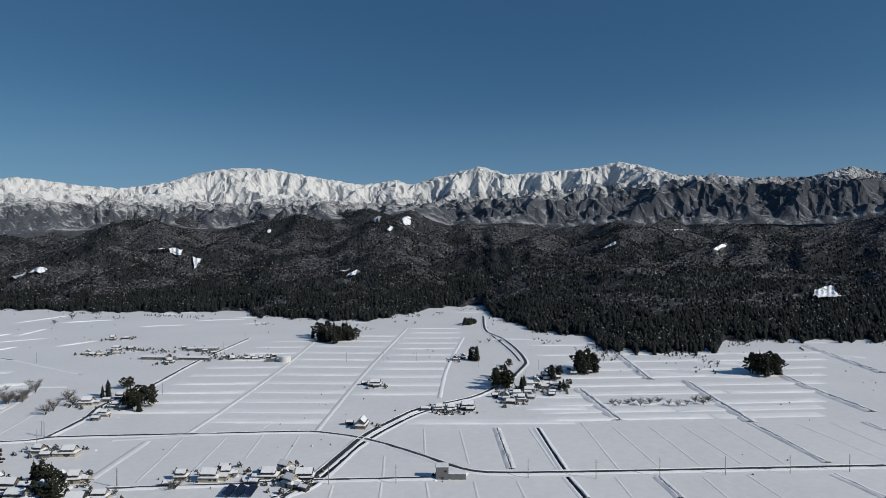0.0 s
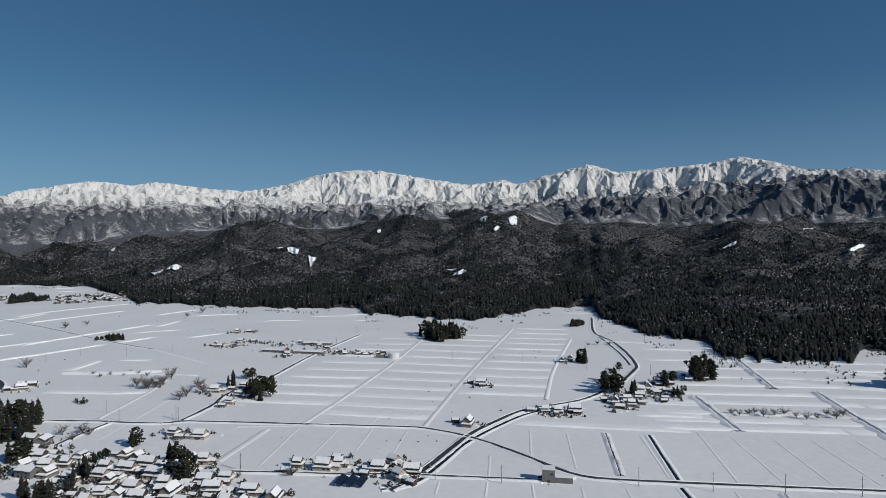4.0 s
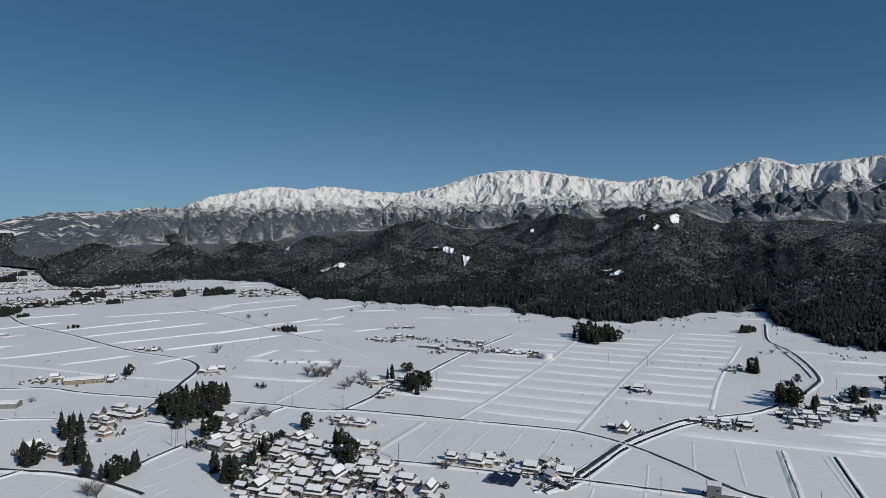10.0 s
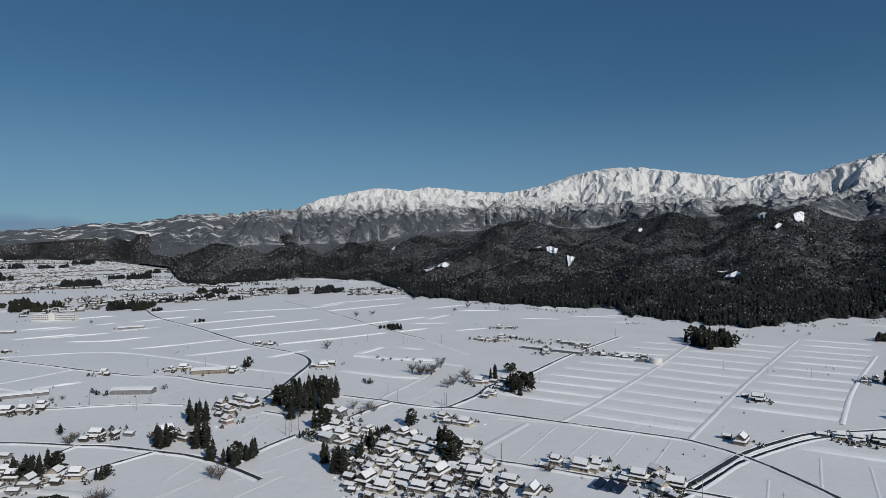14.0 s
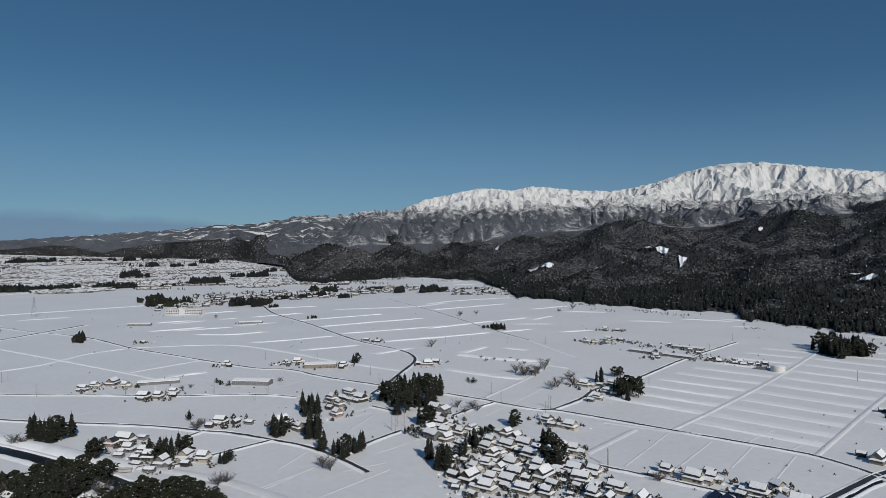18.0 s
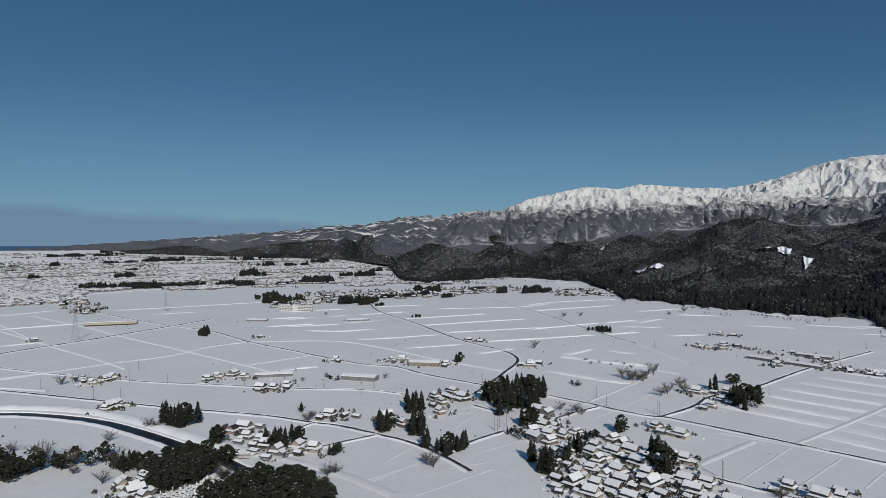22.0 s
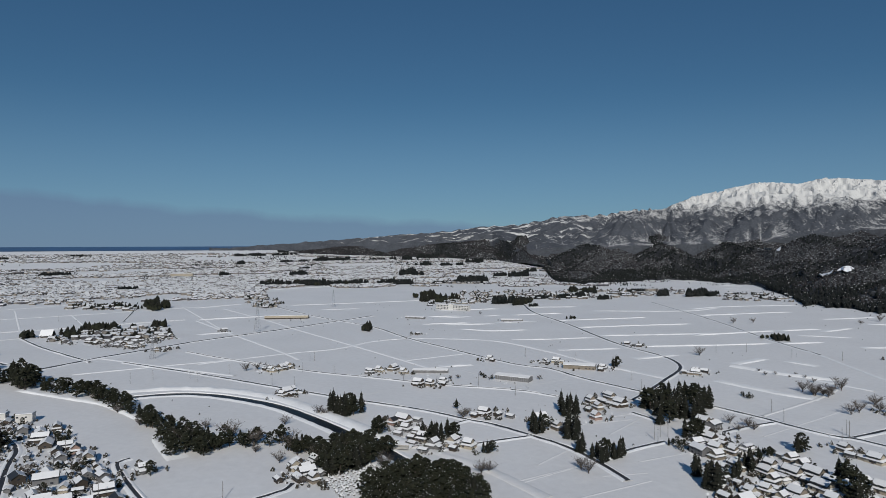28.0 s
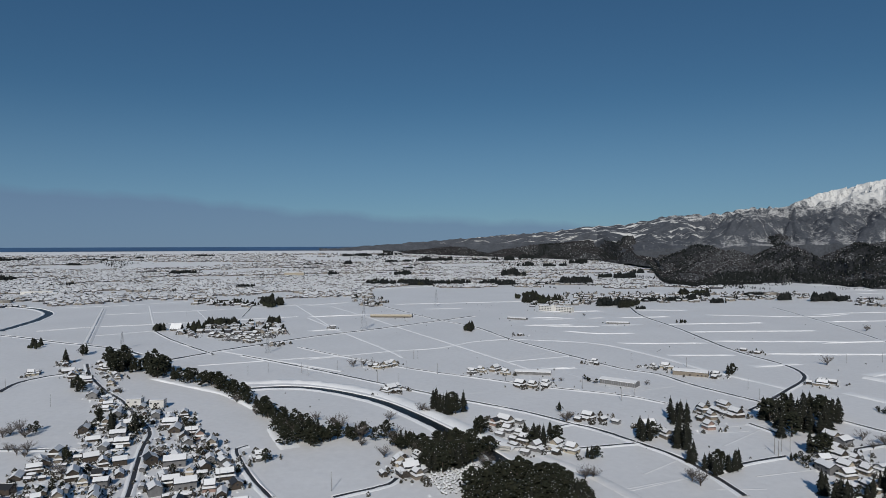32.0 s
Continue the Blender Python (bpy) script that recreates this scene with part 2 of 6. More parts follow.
def smooth_line(points, step=8.0):
    """A soft curve through the points, in even steps."""
    p = [Vector(q) for q in points]
    if len(p) == 2:
        n = max(1, int((p[1] - p[0]).length / step))
        return np.array([p[0].lerp(p[1], i / n) for i in range(n + 1)])
    p = [p[0] * 2 - p[1]] + p + [p[-1] * 2 - p[-2]]
    out = []
    for i in range(1, len(p) - 2):
        a, b, c, d = p[i - 1:i + 3]
        n = max(2, int((c - b).length / step))
        for k in range(n):
            t = k / n
            out.append(0.5 * (2 * b + (c - a) * t + (2 * a - 5 * b + 4 * c - d) * t * t + (3 * b - a - 3 * c + d) * t ** 3))
    return np.array(out + [p[-2]])


def sweep(name, line, profile, material, wobble=0.0, seed=0, taper=0.0):
    """Carries a cross-section (offset to the right, height) along a line over the ground."""
    rng = np.random.default_rng(seed + len(line))
    d = np.gradient(line, axis=0)
    d /= np.maximum(np.linalg.norm(d, axis=1, keepdims=True), 1e-6)
    side = np.stack([d[:, 1], -d[:, 0]], 1)
    verts = []
    run = np.concatenate([[0], np.cumsum(np.linalg.norm(np.diff(line, axis=0), axis=1))])
    low = np.clip(np.minimum(run, run[-1] - run) / taper, 0.02, 1) ** 0.7 if taper else 1.0
    for (off, h) in profile:
        j = rng.normal(0, wobble, len(line)) if wobble else 0
        q = line + side * (off + (j if wobble else 0))[..., None] if wobble else line + side * off
        z = ground_z(q[:, 0], q[:, 1]) + low * (h * (1 + (rng.normal(0, 0.25, len(line)) if wobble and h > 0.2 else 0)))
        verts.append(np.column_stack([q, z]))
    n, m = len(line), len(profile)
    v = np.concatenate(verts)
    i, k = np.meshgrid(np.arange(n - 1), np.arange(m - 1), indexing="ij")
    a = (k * n + i).ravel()
    faces = np.stack([a, a + 1, a + n + 1, a + n], 1)
    return mesh_of(name, v, faces, material, smooth=True)


def az_r(az, r):
    a = np.radians(az)
    return np.stack([r * np.sin(a), r * np.cos(a)], -1)


# the snow-covered ground, one sheet out to the horizon
rings = np.concatenate([[0.0, 100, 200], np.arange(300, 2000, 100), np.arange(2000, 4900, 60), [4900.0]])
spokes = np.arange(0, 360, 2.0)
gv = np.array([(*az_r(a, r), 0) for r in rings[1:] for a in spokes])
gv[:, 2] = ground_z(gv[:, 0], gv[:, 1])
gv = np.vstack([[[0, 0, 0]], gv])
ns = len(spokes)
gf = [(0, 1 + (k + 1) % ns, 1 + k) for k in range(ns)]
gf += [(1 + i * ns + k, 1 + i * ns + (k + 1) % ns, 1 + (i + 1) * ns + (k + 1) % ns, 1 + (i + 1) * ns + k) for i in range(len(rings) - 2) for k in range(ns)]
tagged(new("ground", mesh_of("ground", gv, gf, SNOW, smooth=True)), "wide snow-covered plain of rice fields", "ground", kind="structure")


# skylines by heading: degrees and degrees of elevation; the foot of the woods: degrees and metres
SNOW_CREST = [(-53.7, 1.69), (-48.9, 2.85), (-47.9, 3.02), (-45.6, 2.94), (-43.2, 3.96), (-38.3, 4.96), (-35.3, 4.73), (-33.5, 5.09), (-32.6, 4.95), (-29.2, 4.61),
    (-26.6, 4.49), (-23.2, 5.13), (-20.5, 6.06), (-17.8, 6.48), (-15.0, 6.46), (-11.2, 5.82), (-7.2, 5.22), (-4.2, 5.64), (-2.7, 5.24), (-0.7, 5.89), (3.3, 6.86),
    (5.9, 6.08), (8.8, 6.28), (12.7, 6.53), (15.4, 6.97), (17.0, 6.67), (20.6, 5.58), (24.5, 5.32), (29.7, 5.06), (32.3, 5.67), (34.7, 5.14)]
MID_CREST = [(-82.9, -0.16), (-76.9, 0.27), (-72.9, 0.57), (-67.8, 0.95), (-62.9, 1.32), (-61.1, 1.59), (-58.1, 1.77), (-57.3, 1.81), (-53.8, 2.54), (-51.0, 2.49),
    (-49.2, 2.61), (-47.9, 2.82), (-43.2, 3.07), (-39.3, 3.51), (-34.3, 3.73), (-32.6, 3.59), (-29.2, 3.12), (-27.3, 3.77), (-24.2, 3.35), (-23.2, 3.65), (-17.8, 3.42),
    (-13.1, 4.07), (-8.3, 3.62), (-4.3, 3.53), (0.8, 3.52), (5.8, 4.19), (10.8, 4.27), (13.2, 4.95), (16.1, 4.64), (20.2, 5.32), (22.8, 5.35), (28.5, 4.64),
    (32.3, 5.08), (34.7, 4.60)]
FOREST_RIM = [(-78.6, -0.12), (-68.7, 0.05), (-61.2, 0.23), (-58.6, 0.32), (-53.2, 0.60), (-48.9, 0.66), (-44.1, 0.86), (-40.0, 0.82), (-34.5, 1.51), (-27.3, 2.20),
    (-18.8, 2.16), (-11.2, 2.86), (-3.2, 3.53), (0.8, 2.36), (5.8, 2.58), (10.8, 2.04), (15.6, 2.22), (24.5, 2.30), (32.3, 2.19), (34.7, 2.66)]
FOREST_FOOT = [(-79.5, 4379), (-72.7, 4161), (-66.2, 3987), (-60.1, 3826), (-55.6, 3297), (-54.7, 2586), (-54.2, 2520), (-53.2, 2468), (-51.9, 2438), (-45.1, 2745),
    (-38.3, 2516), (-35.0, 1812), (-34.8, 1819), (-27.4, 1615), (-21.9, 1527), (-17.2, 1543), (-16.5, 1391), (-9.3, 1285), (-6.8, 1257), (-3.3, 1380), (-1.0, 1498),
    (3.6, 1595), (4.6, 1302), (8.8, 1093), (12.7, 1078), (13.7, 941), (19.3, 926), (23.0, 969), (23.9, 1090), (28.6, 1118), (34.7, 1191)]
KNOLLS = [(-23.9, -0.43, 1.32, 0.46), (-22.7, -0.78, 1.52, 0.71), (-21.0, -1.73, 1.11, 1.11), (-37.3, -0.75, 2.13, 0.81), (-32.4, -2.13, 1.52, 0.46),
    (-3.3, 1.95, 1.1, 0.7), (-5.7, 2.07, 1.01, 0.71), (-4.7, 1.16, 0.61, 0.51), (-10.2, 2.35, 1.01, 0.71), (-18.8, 2.21, 0.91, 0.41), (-18.8, 1.71, 1.01, 0.30),
    (-15.2, 1.00, 0.41, 0.41), (23.4, -0.65, 1.52, 0.46), (31.0, -4.11, 2.03, 1.11), (13.7, 2.89, 1.32, 0.51), (-33.7, -2.55, 1.32, 0.41), (-8.0, -2.89, 1.52, 0.41),
    (-51.0, 0.05, 1.32, 0.41), (-8.7, -2.70, 1.32, 0.30), (20.2, 1.06, 1.01, 0.30), (14.6, -0.46, 1.52, 0.25)]


# ---- hills, mountains and sea ----
def along(pairs, az):
    a = np.array(pairs)
    return np.interp(az, a[:, 0], a[:, 1])


def fbm(x, y, scale, octaves=4, ridged=False, seed=0.0):
    """Rolling (or ridged) noise over many points."""
    out = np.zeros(len(x))
    amp, total = 1.0, 0.0
    for o in range(octaves):
        s = 2.0 ** o / scale
        v = np.array([noise.noise((px * s + 17.3 * o + seed, py * s - 9.1 * o, 3.7 + seed)) for px, py in zip(x, y)])
        out += amp * ((1 - 2 * np.abs(v)) if ridged else v)
        total += amp
        amp *= 0.5
    return out / total


def strip_faces(rows, cols):
    i, k = np.meshgrid(np.arange(rows - 1), np.arange(cols - 1), indexing="ij")
    a = (i * cols + k).ravel()
    return np.stack([a, a + 1, a + cols + 1, a + cols], 1)


def erode(z, still, steps, uplift, power, slope_most, seed):
    """Lets rain carve a sheet of heights: rivers gather and cut down, and dendritic valleys and spurs are left. still: the beds into which the rivers run."""
    rg = np.random.default_rng(seed)
    rows, cols = z.shape
    h = z + rg.uniform(0, 0.6, z.shape)
    n = rows * cols
    here = np.arange(n).reshape(rows, cols)
    ways = [(di, dk, math.hypot(di, dk)) for di in (-1, 0, 1) for dk in (-1, 0, 1) if di or dk]
    for step in range(steps):
        h = np.where(still, h, h + uplift)
        best, to, far = np.zeros(h.shape), here.copy(), np.ones(h.shape)
        for di, dk, dist in ways:
            a0, a1, b0, b1 = max(0, -di), rows - max(0, di), max(0, -dk), cols - max(0, dk)
            drop = (h[a0:a1, b0:b1] - h[a0 + di:a1 + di, b0 + dk:b1 + dk]) / dist
            better = drop > best[a0:a1, b0:b1]
            best[a0:a1, b0:b1][better] = drop[better]
            to[a0:a1, b0:b1][better] = here[a0 + di:a1 + di, b0 + dk:b1 + dk][better]
            far[a0:a1, b0:b1][better] = dist
        to[still] = here[still]
        order = np.argsort(h, axis=None, kind="stable").tolist()
        into, area = to.ravel().tolist(), [1.0] * n
        for k in reversed(order):
            t = into[k]
            if t != k:
                area[t] += area[k]
        flow = np.array(area)
        cut = (power * np.sqrt(flow) / far.ravel()).tolist()
        top, most = h.ravel().tolist(), (slope_most * far.ravel()).tolist()
        for k in order:
            t = into[k]
            if t != k:
                v = (top[k] + cut[k] * top[t]) / (1.0 + cut[k])
                lim = top[t] + most[k]
                top[k] = v if v < lim else lim
        h = np.array(top).reshape(rows, cols)
    return h, flow.reshape(rows, cols)


def swift(x, y, scale, octaves=3, seed=0):
    """Rolling noise over whole sheets at once, about -1 to 1."""
    out, amp, total = np.zeros(np.shape(x)), 1.0, 0.0
    for o in range(octaves):
        u, v = x * 2.0 ** o / scale + 31.7 * o, y * 2.0 ** o / scale - 17.9 * o
        i, j = np.floor(u), np.floor(v)
        fu, fv = u - i, v - j
        su, sv = fu * fu * fu * (fu * (6 * fu - 15) + 10), fv * fv * fv * (fv * (6 * fv - 15) + 10)
        corner = []
        for a, b in ((0, 0), (1, 0), (0, 1), (1, 1)):
            turn = np.modf(np.sin((i + a) * 127.1 + (j + b) * 311.7 + seed * 74.7) * 43758.5453)[0] * math.tau
            corner.append(np.cos(turn) * (fu - a) + np.sin(turn) * (fv - b))
        low, top = corner[0] + (corner[1] - corner[0]) * su, corner[2] + (corner[3] - corner[2]) * su
        out += amp * 1.5 * (low + (top - low) * sv)
        total += amp
        amp *= 0.5
    return out / total


def beds(x, y, scale, seed):
    """Winding valley lines: where rolling noise over a sheet of places changes its sign."""
    up = swift(x, y, scale, 3, seed) > 0
    line = np.zeros(x.shape, bool)
    line[:-1] |= up[:-1] != up[1:]
    line[:, :-1] |= up[:, :-1] != up[:, 1:]
    line[0] = True
    return line


def blur(z, across, deep):
    """Running means along both ways of a sheet, three times over."""
    for axis, half in ((0, deep), (1, across)):
        for k in range(3 if half else 0):
            pad = [(0, 0), (0, 0)]
            pad[axis] = (half + 1, half)
            run = np.cumsum(np.pad(z, pad, mode="edge"), axis=axis)
            w = 2 * half + 1
            z = (run[w:] - run[:-w]) / w if axis == 0 else (run[:, w:] - run[:, :-w]) / w
    return z


def foot_line(az):
    """Distance of the woods' ragged edge at a heading."""
    az = np.asarray(az, float)
    ragged = 22 * np.sin(az * 2.9 + 1.3 * np.sin(az * 1.1)) + 14 * np.sin(az * 7.3 + 2 * np.sin(az * 2.3)) + 8 * np.sin(az * 17.1)
    return along(FOREST_FOOT, az) + ragged * np.clip((az + 60) / 10, 0, 1)


HILL_TOP = 3750.0
HILL_STEP = 0.3
hill_az = np.arange(-79, 48.01, HILL_STEP)
hill_s = np.concatenate([[-0.02], np.linspace(0, 1, 120) ** 1.35, [1.06]])


def hill_height(az, r, bumps):
    """Height of the wooded hills at a heading and a distance; bumps: their rolling relief, -1 to 1."""
    foot = np.mean([foot_line(az + d) for d in np.linspace(-3, 3, 13)], axis=0)
    top = np.maximum(HILL_TOP, foot + 150)
    s = (r - foot) / (top - foot)
    crest = EYE + top * np.tan(np.radians(along(FOREST_RIM, az) - np.where(az > -57, 0.75, 0.25)))
    base = RISE * np.maximum(foot - FLAT, 0) ** 2
    z = base + (crest - base) * np.clip(s, 0, 1) ** 0.95 + bumps * 108 * (r / 3400) ** 1.6 * np.clip(s * 3, 0, 1) * (1 - 0.4 * np.clip(s, 0, 1)) * np.clip((crest - base) / 150, 0.2, 1)
    return np.where(s > 1.01, z - 90, z)


A, S = np.meshgrid(hill_az, hill_s, indexing="ij")
foot = foot_line(A)
Rr = foot + S * (np.maximum(HILL_TOP, foot + 150) - foot)
hxy = az_r(A, Rr).reshape(-1, 2)
carved, _ = erode(np.zeros((len(hill_s), len(hill_az))), beds(np.radians(A.T) * 1000, np.log(Rr.T) * 1000, 190, 2.5), 20, 4.0, 0.16, 7.0, 17)
carved = carved / np.percentile(carved, 97)
hill_bumps = (carved - blur(carved, 40, 24)).T.ravel() * 1.25 + swift(hxy[:, 0], hxy[:, 1], 600, 2, 3) * 0.5
hz = hill_height(A.ravel(), Rr.ravel(), hill_bumps) - np.where(S.ravel() < 0, 6, 0)
def bareness(x, y):
    """Where the wood is leafless rather than cedar: above zero."""
    deep = np.clip((np.hypot(x, y) - 1700) / 2000, -0.2, 1)
    return swift(x, y, 260, 4, 9) - 0.06 + 0.26 * deep


hill_faces = strip_faces(len(hill_az), len(hill_s))
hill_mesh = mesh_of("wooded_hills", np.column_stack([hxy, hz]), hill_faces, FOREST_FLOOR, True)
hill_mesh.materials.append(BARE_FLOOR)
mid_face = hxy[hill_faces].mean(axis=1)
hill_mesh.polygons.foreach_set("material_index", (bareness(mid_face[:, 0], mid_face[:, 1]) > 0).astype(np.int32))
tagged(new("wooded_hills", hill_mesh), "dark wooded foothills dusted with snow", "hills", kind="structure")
hill_grid = hz.reshape(A.shape)


def hill_at(az, s):
    """Height on the hills' own sheet, between its corners."""
    i = np.clip((az - hill_az[0]) / HILL_STEP, 0, len(hill_az) - 1.001)
    k = np.clip(np.interp(s, hill_s, np.arange(len(hill_s))), 0, len(hill_s) - 1.001)
    i0, k0 = i.astype(int), k.astype(int)
    u, w = i - i0, k - k0
    g = hill_grid
    return g[i0, k0] * (1 - u) * (1 - w) + g[i0 + 1, k0] * u * (1 - w) + g[i0, k0 + 1] * (1 - u) * w + g[i0 + 1, k0 + 1] * u * w


def mountain_sheet():
    """From the back of the wooded hills over a bare-wooded front range up to the snowy skyline, carved by water."""
    az = np.arange(-84.6, 50.01, 0.1)
    dist = np.arange(3610.0, 4861.0, 8.0)
    front = int(np.searchsorted(dist, 4200.0))
    R2, A2 = np.meshgrid(dist, az, indexing="ij")
    start = np.maximum(R2, foot_line(A2) + 90 + (R2 - 3610) * 0.2)
    mid = along(MID_CREST, az)
    high = np.where(az < -52, np.minimum(along(SNOW_CREST, az), mid), along(SNOW_CREST, az))
    low = along(FOREST_RIM, az) - 0.9
    X, Y = A2 * 75, R2
    valleys = beds(X, Y * 0.8, 470, 8.5) & (R2 < 4520)
    valleys[0] = False
    carve, flow = erode(np.zeros(R2.shape), valleys, 24, 5.0, 0.17, 6.5, 23)
    carve = carve / np.percentile(carve, 98) * np.clip((R2 - 3600) / 190, 0, 1)
    wx, wy = swift(X, Y, 160, 2, 4) * 45, swift(X, Y, 160, 2, 5) * 45
    spurs = np.clip(0.6 - 2.2 * np.abs(swift(X + wx, (Y + wy) * 0.6, 95, 3, 9)), -0.3, 0.6)
    flow = flow * np.where(spurs > 0.42, 0.3, 1.0)
    f1 = np.clip((R2 - dist[0]) / (dist[front] - dist[0]), 0, 1)
    f2 = np.clip((R2 - dist[front]) / (dist[-1] - dist[front]), 0, 1)
    el = low + (mid - 0.6 - low) * f1 + (high - mid) * f2
    tall = (90 + 75 * f2) * (0.35 + 0.65 * np.clip((mid - low - 0.4) / 1.2, 0, 1)) * np.interp(A2, (-58, -48), (0.45, 1.0))
    z = EYE + start * np.tan(np.radians(el)) + carve * tall + spurs * (20 + 30 * f2) * np.clip((4880 - R2) / 160, 0.25, 1) * np.interp(A2, (-58, -45), (0.3, 1.0)) * np.clip((R2 - 3600) / 190, 0, 1)
    for turn in range(3):                                       # both skylines are brought to their true heights
        seen = np.degrees(np.arctan2(z - EYE, start))
        off1 = blur((mid - seen[:front].max(axis=0))[None, :], 6, 0)[0]
        off2 = blur((high - seen[front:].max(axis=0))[None, :], 7, 0)[0] - off1
        z = EYE + start * np.tan(np.radians(seen + off1 * f1 + off2 * f2 ** 0.6))
    rock = 0.5 - 2 * np.abs(swift(A2 * 75, R2, 46, 3, 6))
    z = z + rock * 8 * np.clip((R2 - 4230) / 300, 0, 1)
    z[0] -= 90
    drained = blur(np.clip(np.log2(np.maximum(flow, 1)) / 6, 0, 1), 1, 1) * 0.5 + np.clip(np.log2(np.maximum(flow, 1)) / 6, 0, 1) * 0.5                  # 0 on the ribs, 1 in the gullies
    seen = np.degrees(np.arctan2(z - EYE, start))
    line = np.interp(A2, (-80, -60, -52, -40, -30, -10, 12, 20, 50), (1.9, 2.2, 2.5, 2.9, 3.0, 3.3, 4.3, 5.0, 5.2))
    fields = swift(A2 * 12, R2, 32, 3, 11)      # clearings lie along the contour
    north = np.clip((-48 - A2) / 10, 0, 1)
    snowy = 0.46 * drained + np.clip((seen - line) / 3.2, -0.26, 0.42) + np.where(R2 > 4230, 0.12, 0) + north * np.clip((fields - 0.1) * 6, 0, 0.85) * np.clip((seen + 0.1) / 0.6, 0, 1)
    snowy[drained < 0.08] -= 0.12
    snowy -= 0.32 * north
    X = az_r(A2, start)
    last = np.column_stack([az_r(az, 4872.0), z[-1] - 160])
    verts = np.vstack([np.column_stack([X.reshape(-1, 2), z.ravel()]), last])
    faces = strip_faces(len(dist) + 1, len(az))[:, ::-1]
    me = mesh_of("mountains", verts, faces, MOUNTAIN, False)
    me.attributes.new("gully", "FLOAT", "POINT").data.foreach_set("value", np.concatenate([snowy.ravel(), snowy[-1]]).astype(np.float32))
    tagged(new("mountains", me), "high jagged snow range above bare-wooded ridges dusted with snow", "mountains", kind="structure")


mountain_sheet()

sea_az = np.arange(-150, -78.4, 1.0)
sv = []
for a in sea_az:
    for r, el in ((4540, -0.345), (4700, -0.2), (4880, -0.02)):
        sv.append((*az_r(a, r), EYE + r * math.tan(radians(el))))
tagged(new("sea", mesh_of("sea", sv, strip_faces(len(sea_az), 3), SEA, True)), "dark blue sea beyond the far shore", "sea", kind="structure")


# a low bank of winter cloud lying over the sea, on a glowing backdrop sheet
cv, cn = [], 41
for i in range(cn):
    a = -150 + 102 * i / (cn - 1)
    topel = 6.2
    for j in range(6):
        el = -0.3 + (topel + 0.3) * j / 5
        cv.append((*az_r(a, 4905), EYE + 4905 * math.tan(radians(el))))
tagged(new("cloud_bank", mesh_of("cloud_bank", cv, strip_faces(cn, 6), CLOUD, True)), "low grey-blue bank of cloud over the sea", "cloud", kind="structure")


# faintly glowing ring added to paint thin winter haze over the horizon all round
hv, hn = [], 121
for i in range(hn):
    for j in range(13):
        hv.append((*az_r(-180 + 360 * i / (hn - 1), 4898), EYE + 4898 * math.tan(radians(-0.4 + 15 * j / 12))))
tagged(new("haze", mesh_of("haze", hv, strip_faces(hn, 13), HAZE_RING, True)), "glowing ring added as thin pale winter haze above the horizon", "haze", kind="structure")


# ---- forest on the hills, too many trees to count ----
def cone_forest(name, xy, z, h, w, label, material, tiers=2, seed=1):
    """Many small pointed trees in one mesh, each of one or two ragged tiers."""
    rng = np.random.default_rng(seed)
    n, k = len(xy), 5
    ang = np.arange(k) * (math.tau / k) + rng.uniform(0, 6, (n, 1))
    verts, tris = [], []
    spans = {1: ((0.06, 1.0, 1.0),), 2: ((0.05, 0.62, 1.0), (0.4, 1.0, 0.68)), 3: ((0.04, 0.5, 0.95), (0.26, 0.78, 1.0), (0.55, 1.0, 0.72))}[tiers]
    base = 0
    for lo, hi, wide in spans:
        rad = (w[:, None] * wide) * rng.uniform(0.75, 1.25, (n, k))
        ring = np.stack([xy[:, 0:1] + np.cos(ang) * rad, xy[:, 1:2] + np.sin(ang) * rad, (z + h * lo)[:, None] + rng.uniform(-0.05, 0.05, (n, k)) * h[:, None]], -1)
        tip = np.stack([xy[:, 0] + rng.normal(0, 0.3, n), xy[:, 1] + rng.normal(0, 0.3, n), z + h * hi], -1)[:, None]
        verts.append(np.concatenate([ring, tip], 1).reshape(-1, 3))
        first = base + np.arange(n)[:, None] * (k + 1)
        for j in range(k):
            tris.append(np.stack([first[:, 0] + j, first[:, 0] + (j + 1) % k, first[:, 0] + k], 1))
        base += n * (k + 1)
    ob = new(name, fast_mesh(name, np.concatenate(verts), np.concatenate(tris), material))
    return tagged(ob, label, "forest", kind="stuff")


